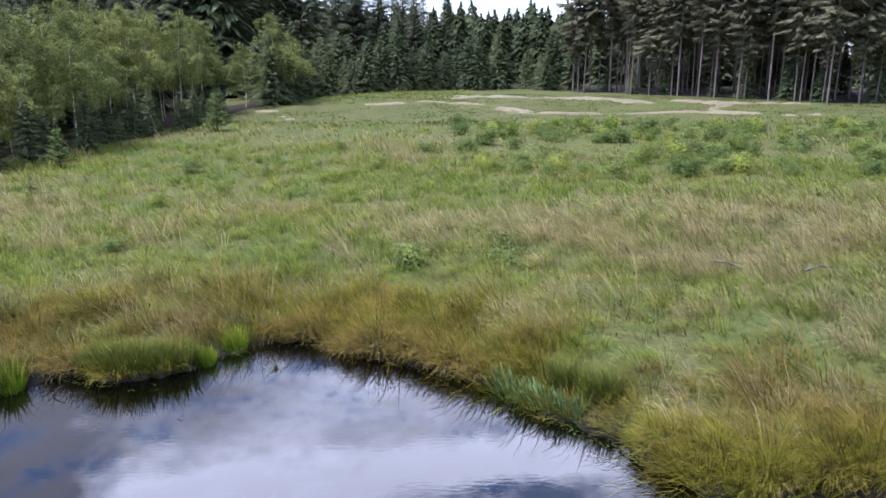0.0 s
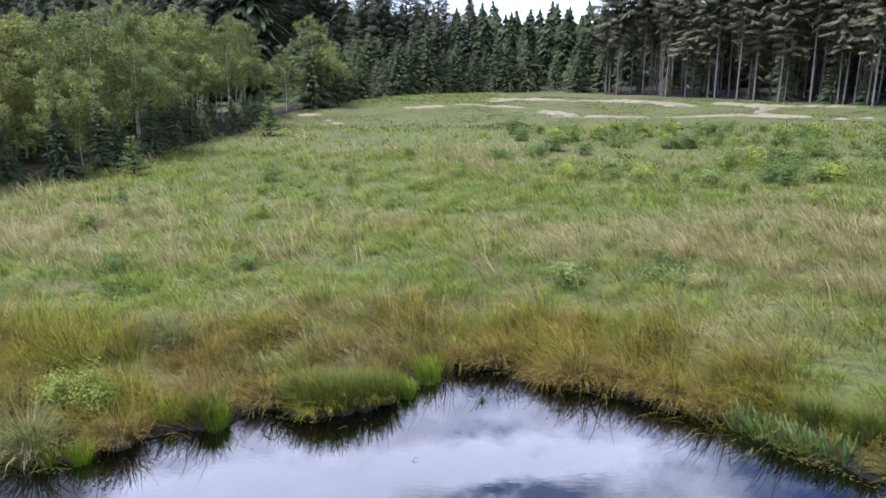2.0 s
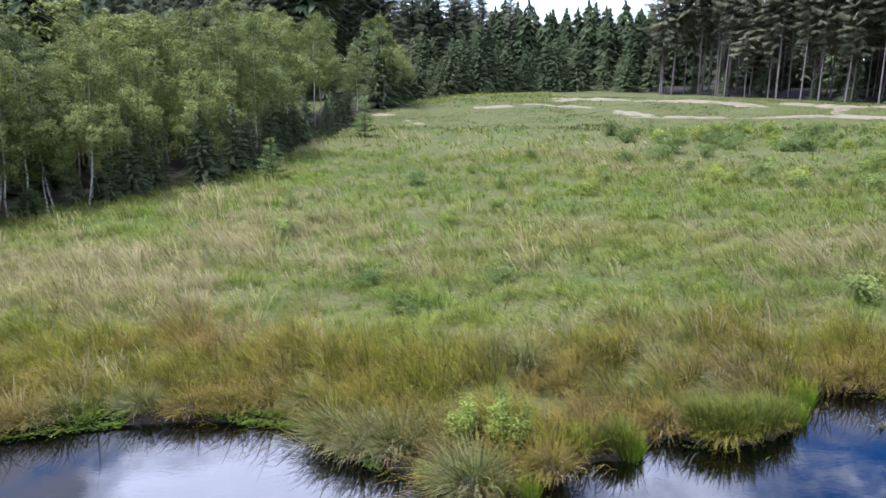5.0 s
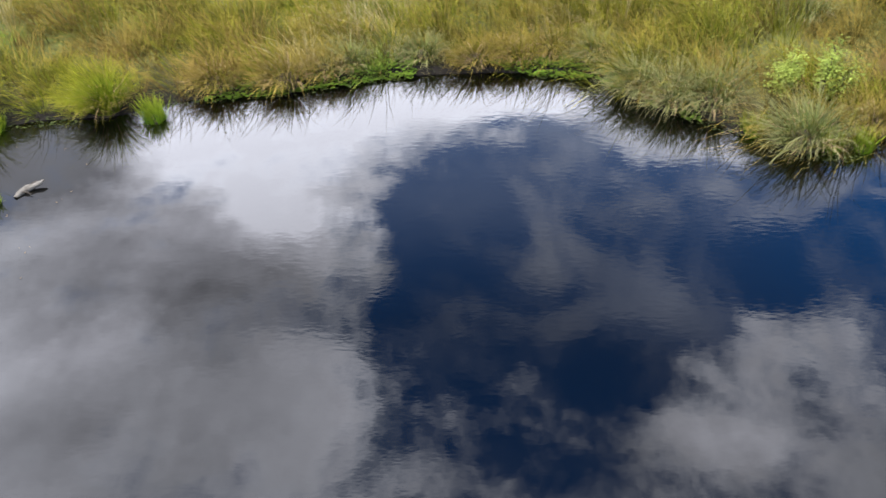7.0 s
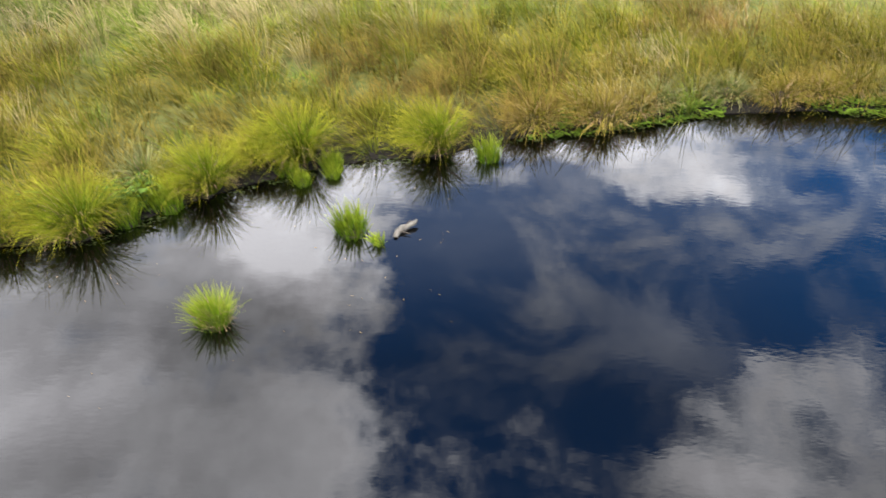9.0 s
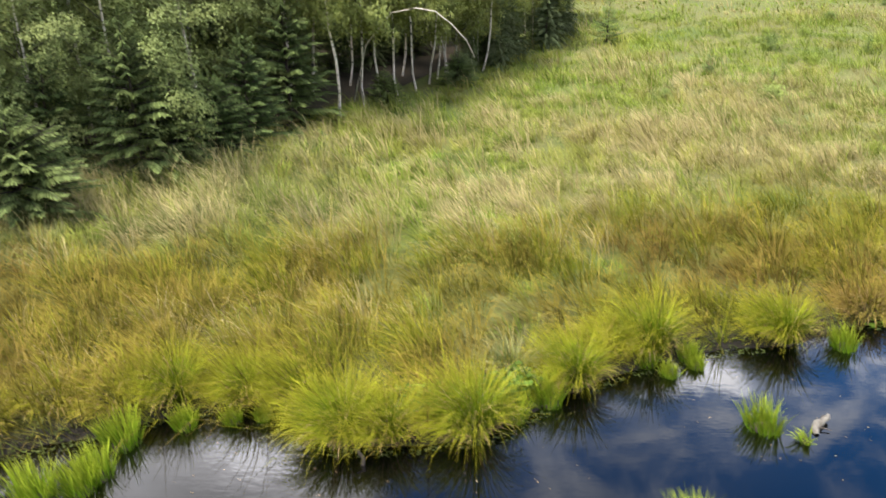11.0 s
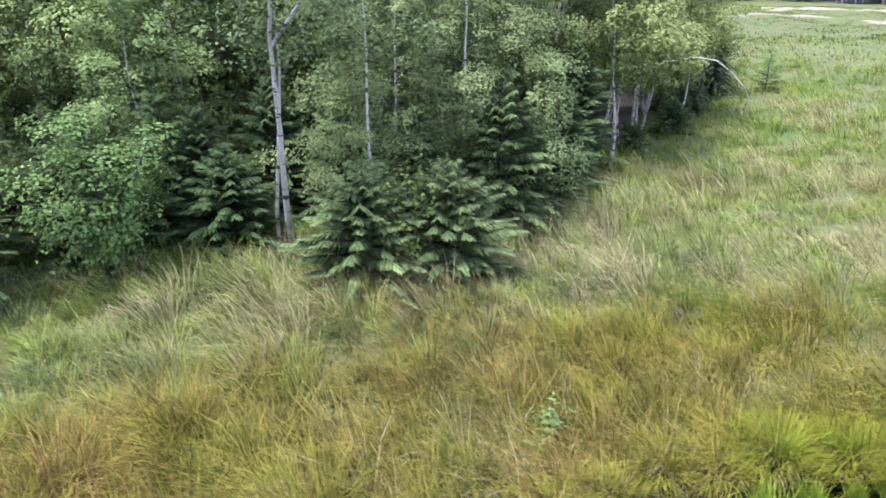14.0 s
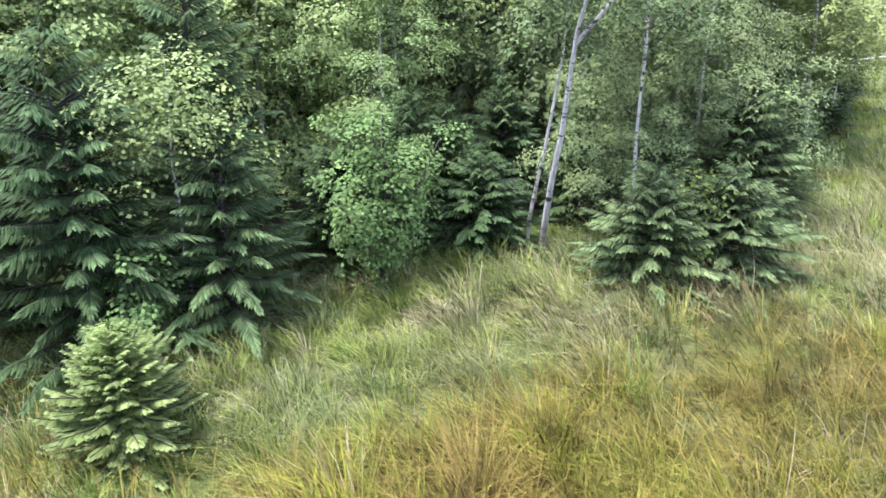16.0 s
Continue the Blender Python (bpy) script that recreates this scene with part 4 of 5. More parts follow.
# ---- trees ----
def birch_tree(seed, height, leaves, leaf, fork=False, low=0.3, trunk_r=0.045, bushy=1.0, simple=False, leaves_of=None, weep=0.35):
    """An Empty with trunk, branches and crown: limbs that rise and arch over, each carrying domed sprays of leaves with weeping strands below. Shared meshes for its copies."""
    rng = np.random.default_rng(seed)
    tree = new("birch_tree")
    wood, limbs, crown = Bag(), Bag(), Bag()
    k = 9
    zs = np.linspace(0, height, k)
    sway = np.cumsum(rng.normal(0, 0.05 * height / 8, (k, 2)), 0)
    sway[0] = 0
    stem = np.column_stack([sway, zs])
    tube(wood, stem, trunk_r * (1 - 0.85 * zs / height), 8)
    centres, sizes = [], []
    nb = int(17 * bushy)
    for i in range(nb):
        f = low + (0.98 - low) * (i + rng.uniform(0, 1)) / nb
        p0 = np.array([np.interp(f * height, zs, stem[:, j]) for j in range(3)])
        az = i * 2.4 + rng.normal(0, 0.4)
        reach = height * 0.25 * bushy * (1 - ((f - 0.5) / 0.62) ** 2) * rng.uniform(0.65, 1.25) + 0.12
        u = np.linspace(0, 1, 6)
        out = np.array([math.cos(az), math.sin(az), 0])
        rise, fall = rng.uniform(0.5, 1.0), rng.uniform(0.55, 1.1)
        curve = p0 + out * (u * reach)[:, None] + np.array([0, 0, 1.0]) * (reach * (rise * u - fall * u ** 2.4))[:, None]
        tube(limbs, curve, trunk_r * 0.38 * (1 - f * 0.6) * (1 - 0.85 * u), 4)
        for c in range(5):
            w = (0.35, 0.55, 0.75, 0.9, 1.0)[c]
            q = np.array([np.interp(w, u, curve[:, j]) for j in range(3)])
            centres.append(q + rng.normal(0, 0.13 * reach + 0.03, 3) * [1, 1, 0.5])
            sizes.append((0.09 + 0.1 * reach) * rng.uniform(0.7, 1.4))
    for c in range(4):
        centres.append(stem[-1] + rng.normal(0, 0.16, 3) - [0, 0, 0.1 + 0.12 * c]), sizes.append(0.17 + 0.06 * c)
    if fork:
        p0 = np.array([np.interp(2.75, zs, stem[:, j]) for j in range(3)])
        u = np.linspace(0, 1, 6)
        arm = p0 + np.array([0.75, 0.15, 0]) * (u * 1.6)[:, None] + np.array([0, 0, 1.0]) * (u * height * 0.42)[:, None]
        tube(wood, arm, trunk_r * 0.55 * (1 - 0.7 * u), 6)
    spray_leaves(crown, rng, np.array(centres), np.array(sizes), leaves, leaf, simple, weep, np.array([0, 0, height * (0.35 + 0.35 * low)]))
    part("trunk", wood.mesh("birch_trunk", BIRCH_BARK, True), tree, "white peeling birch bark with dark scars")
    part("branchwork", limbs.mesh("birch_branchwork", TWIG_BARK, True), tree)["kind"] = "stuff"
    part("crown", crown.mesh("birch_crown", leaves_of or BIRCH_LEAF), tree)
    return tagged(tree, "slender white-barked birch with a loose light green crown", "tree", "birches at the forest edge")


def spray_leaves(bag, rng, centres, sizes, leaves, leaf, simple, weep, core=None):
    """Leaves on the domes of many sprays; a share of them hangs in strands under each dome."""
    share = sizes ** 2 / np.sum(sizes ** 2)
    pick = rng.choice(len(centres), leaves, p=share)
    c, r = centres[pick], sizes[pick][:, None]
    d = rng.normal(0, 1, (leaves, 3))
    d[:, 2] = np.abs(d[:, 2]) * 0.9 - 0.25
    d /= np.linalg.norm(d, axis=1)[:, None] + 1e-9
    pos = c + d * r * rng.uniform(0.55, 1.08, (leaves, 1)) * [1.1, 1.1, 0.75]
    hang = rng.uniform(0, 1, leaves) < weep
    strand = rng.integers(0, 9, leaves)
    a = strand * 0.7 + pick * 1.3
    drop = rng.uniform(0.1, 1.9, leaves) ** 1.2
    down = np.stack([np.cos(a) * 0.95 * (1 - 0.12 * drop), np.sin(a) * 0.95 * (1 - 0.12 * drop), -drop], 1) * r + c + rng.normal(0, 0.1, (leaves, 3)) * r
    pos[hang] = down[hang]
    inner = c - [0, 0, 1.0] * r * 0.6
    if core is not None:
        away = pos - core
        inner = inner - 1.1 * r * away / (np.linalg.norm(away, axis=1)[:, None] + 1e-6)
    leaf_cards(bag, rng, pos, leaf, simple, inner)


def leaf_cards(bag, rng, pos, leaf, simple=False, centre=None):
    """Small pointed leaves that face outwards from their spray, two triangles each folded along the midrib, or one where they are far."""
    n = len(pos)
    c = rng.normal(0, 0.42, (n, 3)) + [0, 0, 0.3]
    if centre is not None:
        out = pos - centre
        c += 1.2 * out / (np.linalg.norm(out, axis=1)[:, None] + 1e-6)
    c /= np.linalg.norm(c, axis=1)[:, None] + 1e-9
    a = rng.normal(0, 1, (n, 3)) - [0, 0, 0.8]
    a -= c * np.sum(a * c, axis=1)[:, None]
    a /= np.linalg.norm(a, axis=1)[:, None] + 1e-9
    b = np.cross(c, a)
    s = leaf * rng.uniform(0.7, 1.35, n)[:, None]
    if simple:
        v = np.stack([pos - b * s * 0.45, pos + b * s * 0.45, pos + a * s], 1).reshape(-1, 3)
        bag.add(v, np.arange(3 * n).reshape(-1, 3), np.tile([0.3, 0.3, 1], n))
        return
    v = np.stack([pos, pos + a * s * 0.45 + b * s * 0.4 - c * s * 0.08, pos + a * s, pos + a * s * 0.45 - b * s * 0.4 - c * s * 0.08], 1).reshape(-1, 3)
    t = ((np.arange(n) * 4)[:, None, None] + np.array([[0, 1, 2], [0, 2, 3]])[None]).reshape(-1, 3)
    bag.add(v, t, np.tile([0, 0.5, 1, 0.5], n))


UP = np.array([0, 0, 1.0])


def frond(bag, rng, spine, out, L, twig, gap, hang, flat=False, thick=0.17):
    """One conifer bough: side twigs in a fan along its spine, each a roof-shaped brush of needles that droops at the tip; flat: one triangle a twig."""
    side = np.array([-out[1], out[0], 0.0])
    u = np.linspace(0, 1, len(spine))
    m = max(5, int(L / gap))
    w = np.repeat(np.linspace(0.12, 1.0, m) ** 0.9, 2)
    sg = np.tile([1.0, -1.0], m)
    o = np.stack([np.interp(w, u, spine[:, j]) for j in range(3)], 1)
    k = len(w)
    ln = twig * (0.35 + 0.95 * np.sin(np.clip(0.25 + w * 0.95, 0, 1.2) * 2.45)) * rng.uniform(0.75, 1.25, k)
    ln = np.maximum(ln, 0.35 * twig) * min(1.0, 0.45 + L) * rng.uniform(0.8, 1.2)
    d = out * (0.5 + 0.6 * w)[:, None] + side * (sg * (1.0 - 0.65 * w))[:, None] - UP * (hang * rng.uniform(0.1, 0.5, k))[:, None]
    d /= np.linalg.norm(d, axis=1)[:, None]
    nrm = np.cross(d, UP)
    nrm /= np.linalg.norm(nrm, axis=1)[:, None] + 1e-9
    wd = (thick * ln * rng.uniform(0.8, 1.2, k))[:, None]
    fall = UP * (ln * hang * 0.3)[:, None]
    tip = o + d * ln[:, None] - fall
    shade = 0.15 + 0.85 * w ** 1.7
    if flat:
        v = np.stack([o - nrm * wd - UP * wd * 0.4, o + nrm * wd + UP * wd * 0.2, tip], 1).reshape(-1, 3)
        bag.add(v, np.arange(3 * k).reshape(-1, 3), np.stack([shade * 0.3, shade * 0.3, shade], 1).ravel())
        return
    mid = o + d * (ln * 0.5)[:, None] - fall * 0.3
    v = np.stack([o, mid - nrm * wd - UP * wd * 0.45, mid + UP * wd * 0.35, mid + nrm * wd - UP * wd * 0.45, tip], 1).reshape(-1, 3)
    t = ((np.arange(k) * 5)[:, None, None] + np.array([[0, 1, 2], [0, 2, 3], [1, 4, 2], [2, 4, 3]])[None]).reshape(-1, 3)
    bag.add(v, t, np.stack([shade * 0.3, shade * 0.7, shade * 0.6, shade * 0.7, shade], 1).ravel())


def spruce_tree(seed, height, reach, step=0.3, twig=0.22, per=6, gap=0.05, mat=None, bare=0.06, hang=1.0, name="spruce_tree", label="", group="spruces in the forest edge", thick=0.17):
    """Whorls of layered boughs, long below and short above, with a bare leader shoot."""
    rng = np.random.default_rng(seed)
    tree = new(name)
    wood, limbs, boughs = Bag(), Bag(), Bag()
    zs = np.linspace(0, height, 6)
    stem = np.column_stack([rng.normal(0, 0.008 * height, (6, 2)) * (zs / height)[:, None], zs])
    tube(wood, stem, (0.012 * height + 0.01) * (1 - 0.93 * zs / height), 7)
    near = gap < 0.1
    z = bare * height
    while z < height * 0.97:
        f = z / height
        rr = reach * (1 - f) ** 0.8 + 0.05
        cnt = per if f < 0.8 else 5
        turn = rng.uniform(0, 6.28)
        for i in range(cnt):
            az = turn + (i + rng.uniform(-0.3, 0.3)) * 2 * math.pi / cnt
            L = rr * rng.uniform(0.6, 1.15)
            zz = z + rng.uniform(-0.4, 0.4) * step
            out = np.array([math.cos(az), math.sin(az), 0.0])
            lift = 0.05 + 0.5 * f - rng.uniform(0.0, 0.3) * (1 - f)
            u = np.linspace(0, 1, 5)
            spine = np.array([0, 0, zz]) + out * (u * L)[:, None] + UP * (L * (lift * u + 0.2 * u ** 2 - 0.28 * hang * u ** 4))[:, None]
            if near and L > 0.35:
                tube(limbs, spine[::2], 0.011 * L * (1 - 0.8 * u[::2]) + 0.003, 3)
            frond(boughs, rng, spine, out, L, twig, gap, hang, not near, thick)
        z += step * rng.uniform(0.8, 1.2) * (1 - 0.35 * f)
    frond(boughs, rng, np.stack([np.zeros(4), np.zeros(4), np.linspace(0.95, 1.03, 4) * height], 1) + stem[-1] * [1, 1, 0], np.array([0.3, 0.1, 0.9]), 0.08 * height, twig * 0.7, gap, 0.2, not near, thick)
    part("trunk", wood.mesh(name + "_trunk", DARK_BARK, True), tree)
    if limbs.n:
        part("branchwork", limbs.mesh(name + "_branchwork", TWIG_BARK, True), tree)["kind"] = "stuff"
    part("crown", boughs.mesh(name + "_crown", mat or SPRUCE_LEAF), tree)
    return tagged(tree, label or "dark green spruce with drooping layered boughs down to the grass", "tree", group)


def fir_tree(seed, height, bare=0.5, boughs=80, twig=0.42, gap=0.15, trunk_r=0.13):
    """A tall plantation conifer: long bare trunk with dead snags, a ragged crown of level boughs high up."""
    rng = np.random.default_rng(seed)
    tree = new("plantation_fir")
    wood, snags, crown = Bag(), Bag(), Bag()
    zs = np.linspace(0, height, 7)
    stem = np.column_stack([rng.normal(0, 0.1, (7, 2)) * (zs / height)[:, None], zs])
    tube(wood, stem, trunk_r * (1 - 0.8 * zs / height), 7)
    for i in range(30):
        z = rng.uniform(0.12, bare + 0.2) * height
        az, L = rng.uniform(0, 6.28), rng.uniform(0.4, 1.5)
        u = np.linspace(0, 1, 3)
        tube(snags, np.array([0, 0, z]) + np.array([math.cos(az), math.sin(az), 0]) * (u * L)[:, None] + np.array([0, 0, -0.3]) * (L * u ** 2)[:, None], 0.018 * (1 - 0.8 * u), 3)
    for i in range(boughs):
        f = bare + (1 - bare) * ((i + rng.uniform(0, 1)) / boughs) ** 0.95
        az = i * 2.4 + rng.normal(0, 0.5)
        low = np.clip((f - bare) / 0.15, 0.35, 1)
        L = (2.2 * (1 - f) ** 0.55 + 0.25) * rng.uniform(0.35, 1.2) * low
        out = np.array([math.cos(az), math.sin(az), 0.0])
        u = np.linspace(0, 1, 5)
        lift = rng.uniform(-0.55, 0.2) + 0.4 * (f - bare)
        spine = np.array([0, 0, f * height]) + out * (u * L)[:, None] + UP * (L * (lift * u + 0.12 * u ** 2))[:, None]
        frond(crown, rng, spine, out, L, twig * rng.uniform(0.8, 1.4), gap, 1.1, True, 0.14)
    part("trunk", wood.mesh("fir_trunk", FIR_BARK, True), tree, "grey-brown bare trunk")
    part("branchwork", snags.mesh("fir_branchwork", DARK_BARK, True), tree, "dead bare side branches")["kind"] = "stuff"
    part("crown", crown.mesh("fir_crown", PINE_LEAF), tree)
    return tagged(tree, "tall plantation conifer with a bare trunk and dark high crown", "tree", "tall conifers of the plantation")


def stand(ob, x, y, turn, size=1.0, lean=0.0, sink=0.05):
    z = float(ground_z(np.array([x]), np.array([y]))[0]) - sink
    ob.matrix_basis = pose(x, y, z, lean, 0, turn) @ Matrix.Diagonal((size, size, size, 1))
    return ob


def plant(src, x, y, turn, size=1.0, lean=0.0):
    """A copy of the tree src, its foot in the ground."""
    return stand(copy_thing(src, Matrix()), x, y, turn, size, lean)


rnd = random.Random(5)


def leafy_shrub(seed, height, radius, leaves, leaf, mat, name, label, category, group, stems=5):
    """A low bush: a few stems from one foot and a loose dome of leaves."""
    rng = np.random.default_rng(seed)
    ob = new(name)
    crown, wood = Bag(), Bag()
    cs = []
    for i in range(stems):
        az, tilt = i * 6.28 / stems + rng.normal(0, 0.4), rng.uniform(0.15, 1.0)
        u = np.linspace(0, 1, 5)
        tip = np.array([math.cos(az) * radius * tilt, math.sin(az) * radius * tilt, height * (1.05 - 0.45 * tilt) * rng.uniform(0.8, 1.0)])
        line = tip * u[:, None] ** np.array([1.3, 1.3, 0.9])
        tube(wood, line, 0.012 * height * (1 - 0.8 * u) + 0.002, 4)
        for w in np.linspace(0.3, 1.0, 7):
            cs.append(np.array([np.interp(w, u, line[:, j]) for j in range(3)]) + rng.normal(0, 0.12 * radius, 3))
    cs = np.array(cs)
    at = cs[rng.integers(0, len(cs), leaves)]
    pos = at + rng.normal(0, 1, (leaves, 3)) * [0.17 * radius, 0.17 * radius, 0.1 * height]
    pos[:, 2] = np.maximum(pos[:, 2], 0.03)
    if height > 1:
        spray_leaves(crown, rng, cs, np.full(len(cs), 0.1 + 0.13 * radius) * rng.uniform(0.6, 1.3, len(cs)), leaves, leaf, False, 0.2, np.array([0, 0, 0.35 * height]))
    else:
        leaf_cards(crown, rng, pos, leaf, leaves < 1400 and height < 1, np.array([0, 0, 0.1 * height]))
    part("stemwood", wood.mesh(name + "_stemwood", DARK_BARK, True), ob)["kind"] = "stuff"
    part("crown", crown.mesh(name + "_crown", mat), ob)
    return tagged(ob, label, category, group)


BIRCHES = [birch_tree(11, 6.2, 26000, 0.046, low=0.12, simple=True, bushy=1.15), birch_tree(12, 5.6, 26000, 0.046, low=0.08, bushy=1.25, simple=True), birch_tree(13, 6.6, 25000, 0.046, low=0.38, simple=True, bushy=1.15)]
PALE_BIRCHES = [birch_tree(14, 5.4, 26000, 0.046, low=0.1, bushy=1.25, simple=True, leaves_of=LIGHT_BIRCH_LEAF)]
MID_BIRCHES = [birch_tree(17, 6.4, 7500, 0.09, low=0.12, simple=True, bushy=1.2), birch_tree(18, 6.0, 7500, 0.09, low=0.1, simple=True, bushy=1.2)]
PALE_MID = [birch_tree(19, 6.0, 11000, 0.07, low=0.12, simple=True, bushy=1.25, leaves_of=LIGHT_BIRCH_LEAF)]
BACK_BIRCHES = [birch_tree(24, 6.0, 2600, 0.16, low=0.3, bushy=1.2, simple=True, leaves_of=FAR_BIRCH_LEAF)]
FAR_BIRCHES = [birch_tree(21, 6.2, 12000, 0.062, low=0.36, bushy=1.0, simple=True, leaves_of=FAR_BIRCH_LEAF, weep=0.45), birch_tree(22, 6.6, 12000, 0.062, low=0.42, bushy=0.95, simple=True, leaves_of=FAR_BIRCH_LEAF, weep=0.45), birch_tree(23, 5.6, 11500, 0.062, low=0.3, bushy=1.05, simple=True, leaves_of=FAR_BIRCH_LEAF, weep=0.45)]
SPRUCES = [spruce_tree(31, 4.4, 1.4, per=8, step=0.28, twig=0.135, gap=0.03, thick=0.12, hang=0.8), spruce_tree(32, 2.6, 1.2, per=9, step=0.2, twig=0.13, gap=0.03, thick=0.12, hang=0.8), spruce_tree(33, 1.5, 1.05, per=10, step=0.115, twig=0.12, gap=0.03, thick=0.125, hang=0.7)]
FAR_SPRUCES = [spruce_tree(41, 7.0, 2.4, step=0.34, twig=0.27, per=9, gap=0.11, mat=FAR_NEEDLES, thick=0.16, hang=1.3), spruce_tree(42, 6.0, 2.3, step=0.32, twig=0.27, per=9, gap=0.11, mat=FAR_NEEDLES, thick=0.16, hang=1.3)]
BACK_SPRUCES = [spruce_tree(46, 7.0, 2.0, step=0.55, twig=0.7, per=8, gap=0.3, mat=FAR_NEEDLES, thick=0.22, name="forest_spruce", label="dark spruce standing deep in the wood", group="spruces deep in the wood")]
DARK = "tall dark spruce in the forest behind the meadow"
TALL_SPRUCES = [spruce_tree(44, 17.0, 3.7, step=0.5, twig=0.42, per=8, gap=0.18, thick=0.14, mat=DARK_NEEDLES, label=DARK, group="tall forest spruces"), spruce_tree(45, 14.0, 3.5, step=0.5, twig=0.42, per=8, gap=0.18, thick=0.14, mat=DARK_NEEDLES, label=DARK, group="tall forest spruces")]
FIRS = [fir_tree(51, 17, 0.22, 270, 0.3, 0.12, 0.066), fir_tree(52, 18, 0.27, 270, 0.3, 0.12, 0.07), fir_tree(53, 15, 0.17, 250, 0.3, 0.12, 0.062)]
BACK_FIRS = [fir_tree(54, 17, 0.26, 130, 0.5, 0.28, 0.066), fir_tree(55, 18, 0.3, 130, 0.5, 0.28, 0.066)]
for k, src in enumerate(BIRCHES + PALE_BIRCHES + PALE_MID + MID_BIRCHES + FAR_BIRCHES + BACK_BIRCHES + SPRUCES):
    stand(src, -38 - 2.2 * k, 10 + (k % 3) * 2, 40 * k)
for k, src in enumerate(TALL_SPRUCES + FAR_SPRUCES + BACK_SPRUCES + FIRS + BACK_FIRS):
    stand(src, 52 + 4 * k, 50, 30 * k)


def edge_walk(x0, x1, step, inland, loose=0.5):
    """Places along the forest edge, inland metres behind it."""
    pts = [(x, float(forest_y(x))) for x in np.linspace(x0, x1, 1500)]
    run = 0.0
    for p, q in zip(pts, pts[1:]):
        run += math.dist(p, q)
        if run > step:
            run = 0.0
            d = (q[0] - p[0], q[1] - p[1])
            m = math.hypot(*d)
            off = inland + rnd.uniform(-loose, loose)
            yield q[0] - d[1] / m * off + rnd.uniform(-loose, loose), q[1] + d[0] / m * off + rnd.uniform(-loose, loose)


def scatter(sources, x0, x1, step, inland, small, large, lean=0.0, loose=0.5):
    for x, y in edge_walk(x0, x1, step, inland, loose):
        plant(rnd.choice(sources), x, y, rnd.uniform(0, 360), rnd.uniform(small, large), rnd.uniform(-lean, lean))


# the corner of the wood that the camera ends at
plant(SPRUCES[1], -28.75, 8.2, 20, 1.12)
plant(SPRUCES[0], -28.0, 9.3, 110, 0.85)
plant(SPRUCES[0], -30.4, 9.4, 200, 0.62)
plant(SPRUCES[1], -29.9, 8.0, 77, 1.0)
plant(SPRUCES[1], -27.55, 8.5, 150, 0.85)
plant(SPRUCES[2], -26.7, 10.2, 150, 1.1)
plant(SPRUCES[2], -23.44, 9.5, 0, 0.95)
plant(SPRUCES[2], -22.55, 9.75, 130, 0.95)
plant(SPRUCES[2], -25.2, 10.6, 60, 0.9)
plant(SPRUCES[1], -23.9, 11.6, 30, 0.75)
plant(SPRUCES[1], -24.9, 11.9, 80, 0.8)
plant(SPRUCES[1], -22.9, 11.3, 190, 0.7)
plant(SPRUCES[1], -25.6, 11.0, 240, 0.7)
young = birch_tree(61, 2.6, 4200, 0.04, low=0.55, trunk_r=0.022, bushy=0.9, leaves_of=LIGHT_BIRCH_LEAF)
stand(young, -27.95, 8.55, 0)
stand(birch_tree(62, 4.6, 2600, 0.045, fork=True, low=0.68, trunk_r=0.042, bushy=0.65, simple=True), -24.45, 10.6, 0).matrix_basis @= pose(0, 0, 0, 18, 6, 0)
stand(birch_tree(64, 3.9, 2400, 0.045, low=0.6, trunk_r=0.026, bushy=0.7, simple=True), -23.4, 10.45, 30)
stand(birch_tree(63, 3.8, 1800, 0.045, low=0.62, trunk_r=0.026, bushy=0.6, simple=True), -24.62, 10.62, 0).matrix_basis @= pose(0, 0, 0, 14, 4, 0)
ALDER = "bright green broad-leaved bush at the forest edge"
stand(leafy_shrub(71, 2.25, 0.95, 9500, 0.042, SHRUB_LEAF, "broadleaf_bush", ALDER, "bush", "bushes at the forest edge", 8), -26.2, 9.5, 0)
stand(leafy_shrub(72, 1.2, 0.5, 1800, 0.05, SHRUB_LEAF, "broadleaf_bush", ALDER, "bush", "bushes at the forest edge", 6), -28.15, 8.0, 0)
stand(leafy_shrub(73, 1.5, 0.5, 1500, 0.05, BRACKEN, "broadleaf_bush", "yellow-green birch bush beside a spruce", "bush", "bushes at the forest edge", 6), -23.0, 9.6, 0)
stand(spruce_tree(75, 1.08, 0.62, step=0.055, twig=0.085, per=13, gap=0.022, hang=0.2, thick=0.26, mat=PALE_SPRUCE, label="young pale green spruce standing in the moor grass", group="young spruces in the grass"), -27.95, 6.95, 0)
scatter(SPRUCES[1:], -22.2, -19.2, 0.85, 0.5, 0.65, 0.95, loose=0.3)
scatter(SPRUCES[2:], -19.4, -16.0, 2.6, 0.4, 0.5, 0.7, loose=0.3)
scatter(FAR_BIRCHES, -19.4, -16.0, 0.8, 0.8, 0.6, 0.76, 6, loose=0.4)
scatter(FAR_BIRCHES[2:], -17.4, -15.4, 1.5, 0.6, 0.4, 0.55, 4, loose=0.3)
scatter(BIRCHES, -23.5, -20.6, 1.35, 1.7, 0.58, 0.68, 4)
scatter(BIRCHES[2:], -20.6, -16.2, 1.4, 1.7, 0.6, 0.8, 5)
scatter(PALE_BIRCHES, -32, -25.5, 1.7, 2.6, 0.85, 1.0, 4)
scatter(BIRCHES, -25.5, -23.5, 1.5, 2.7, 0.64, 0.76, 4)
scatter(PALE_BIRCHES, -32, -25, 1.6, 1.6, 0.55, 0.75)
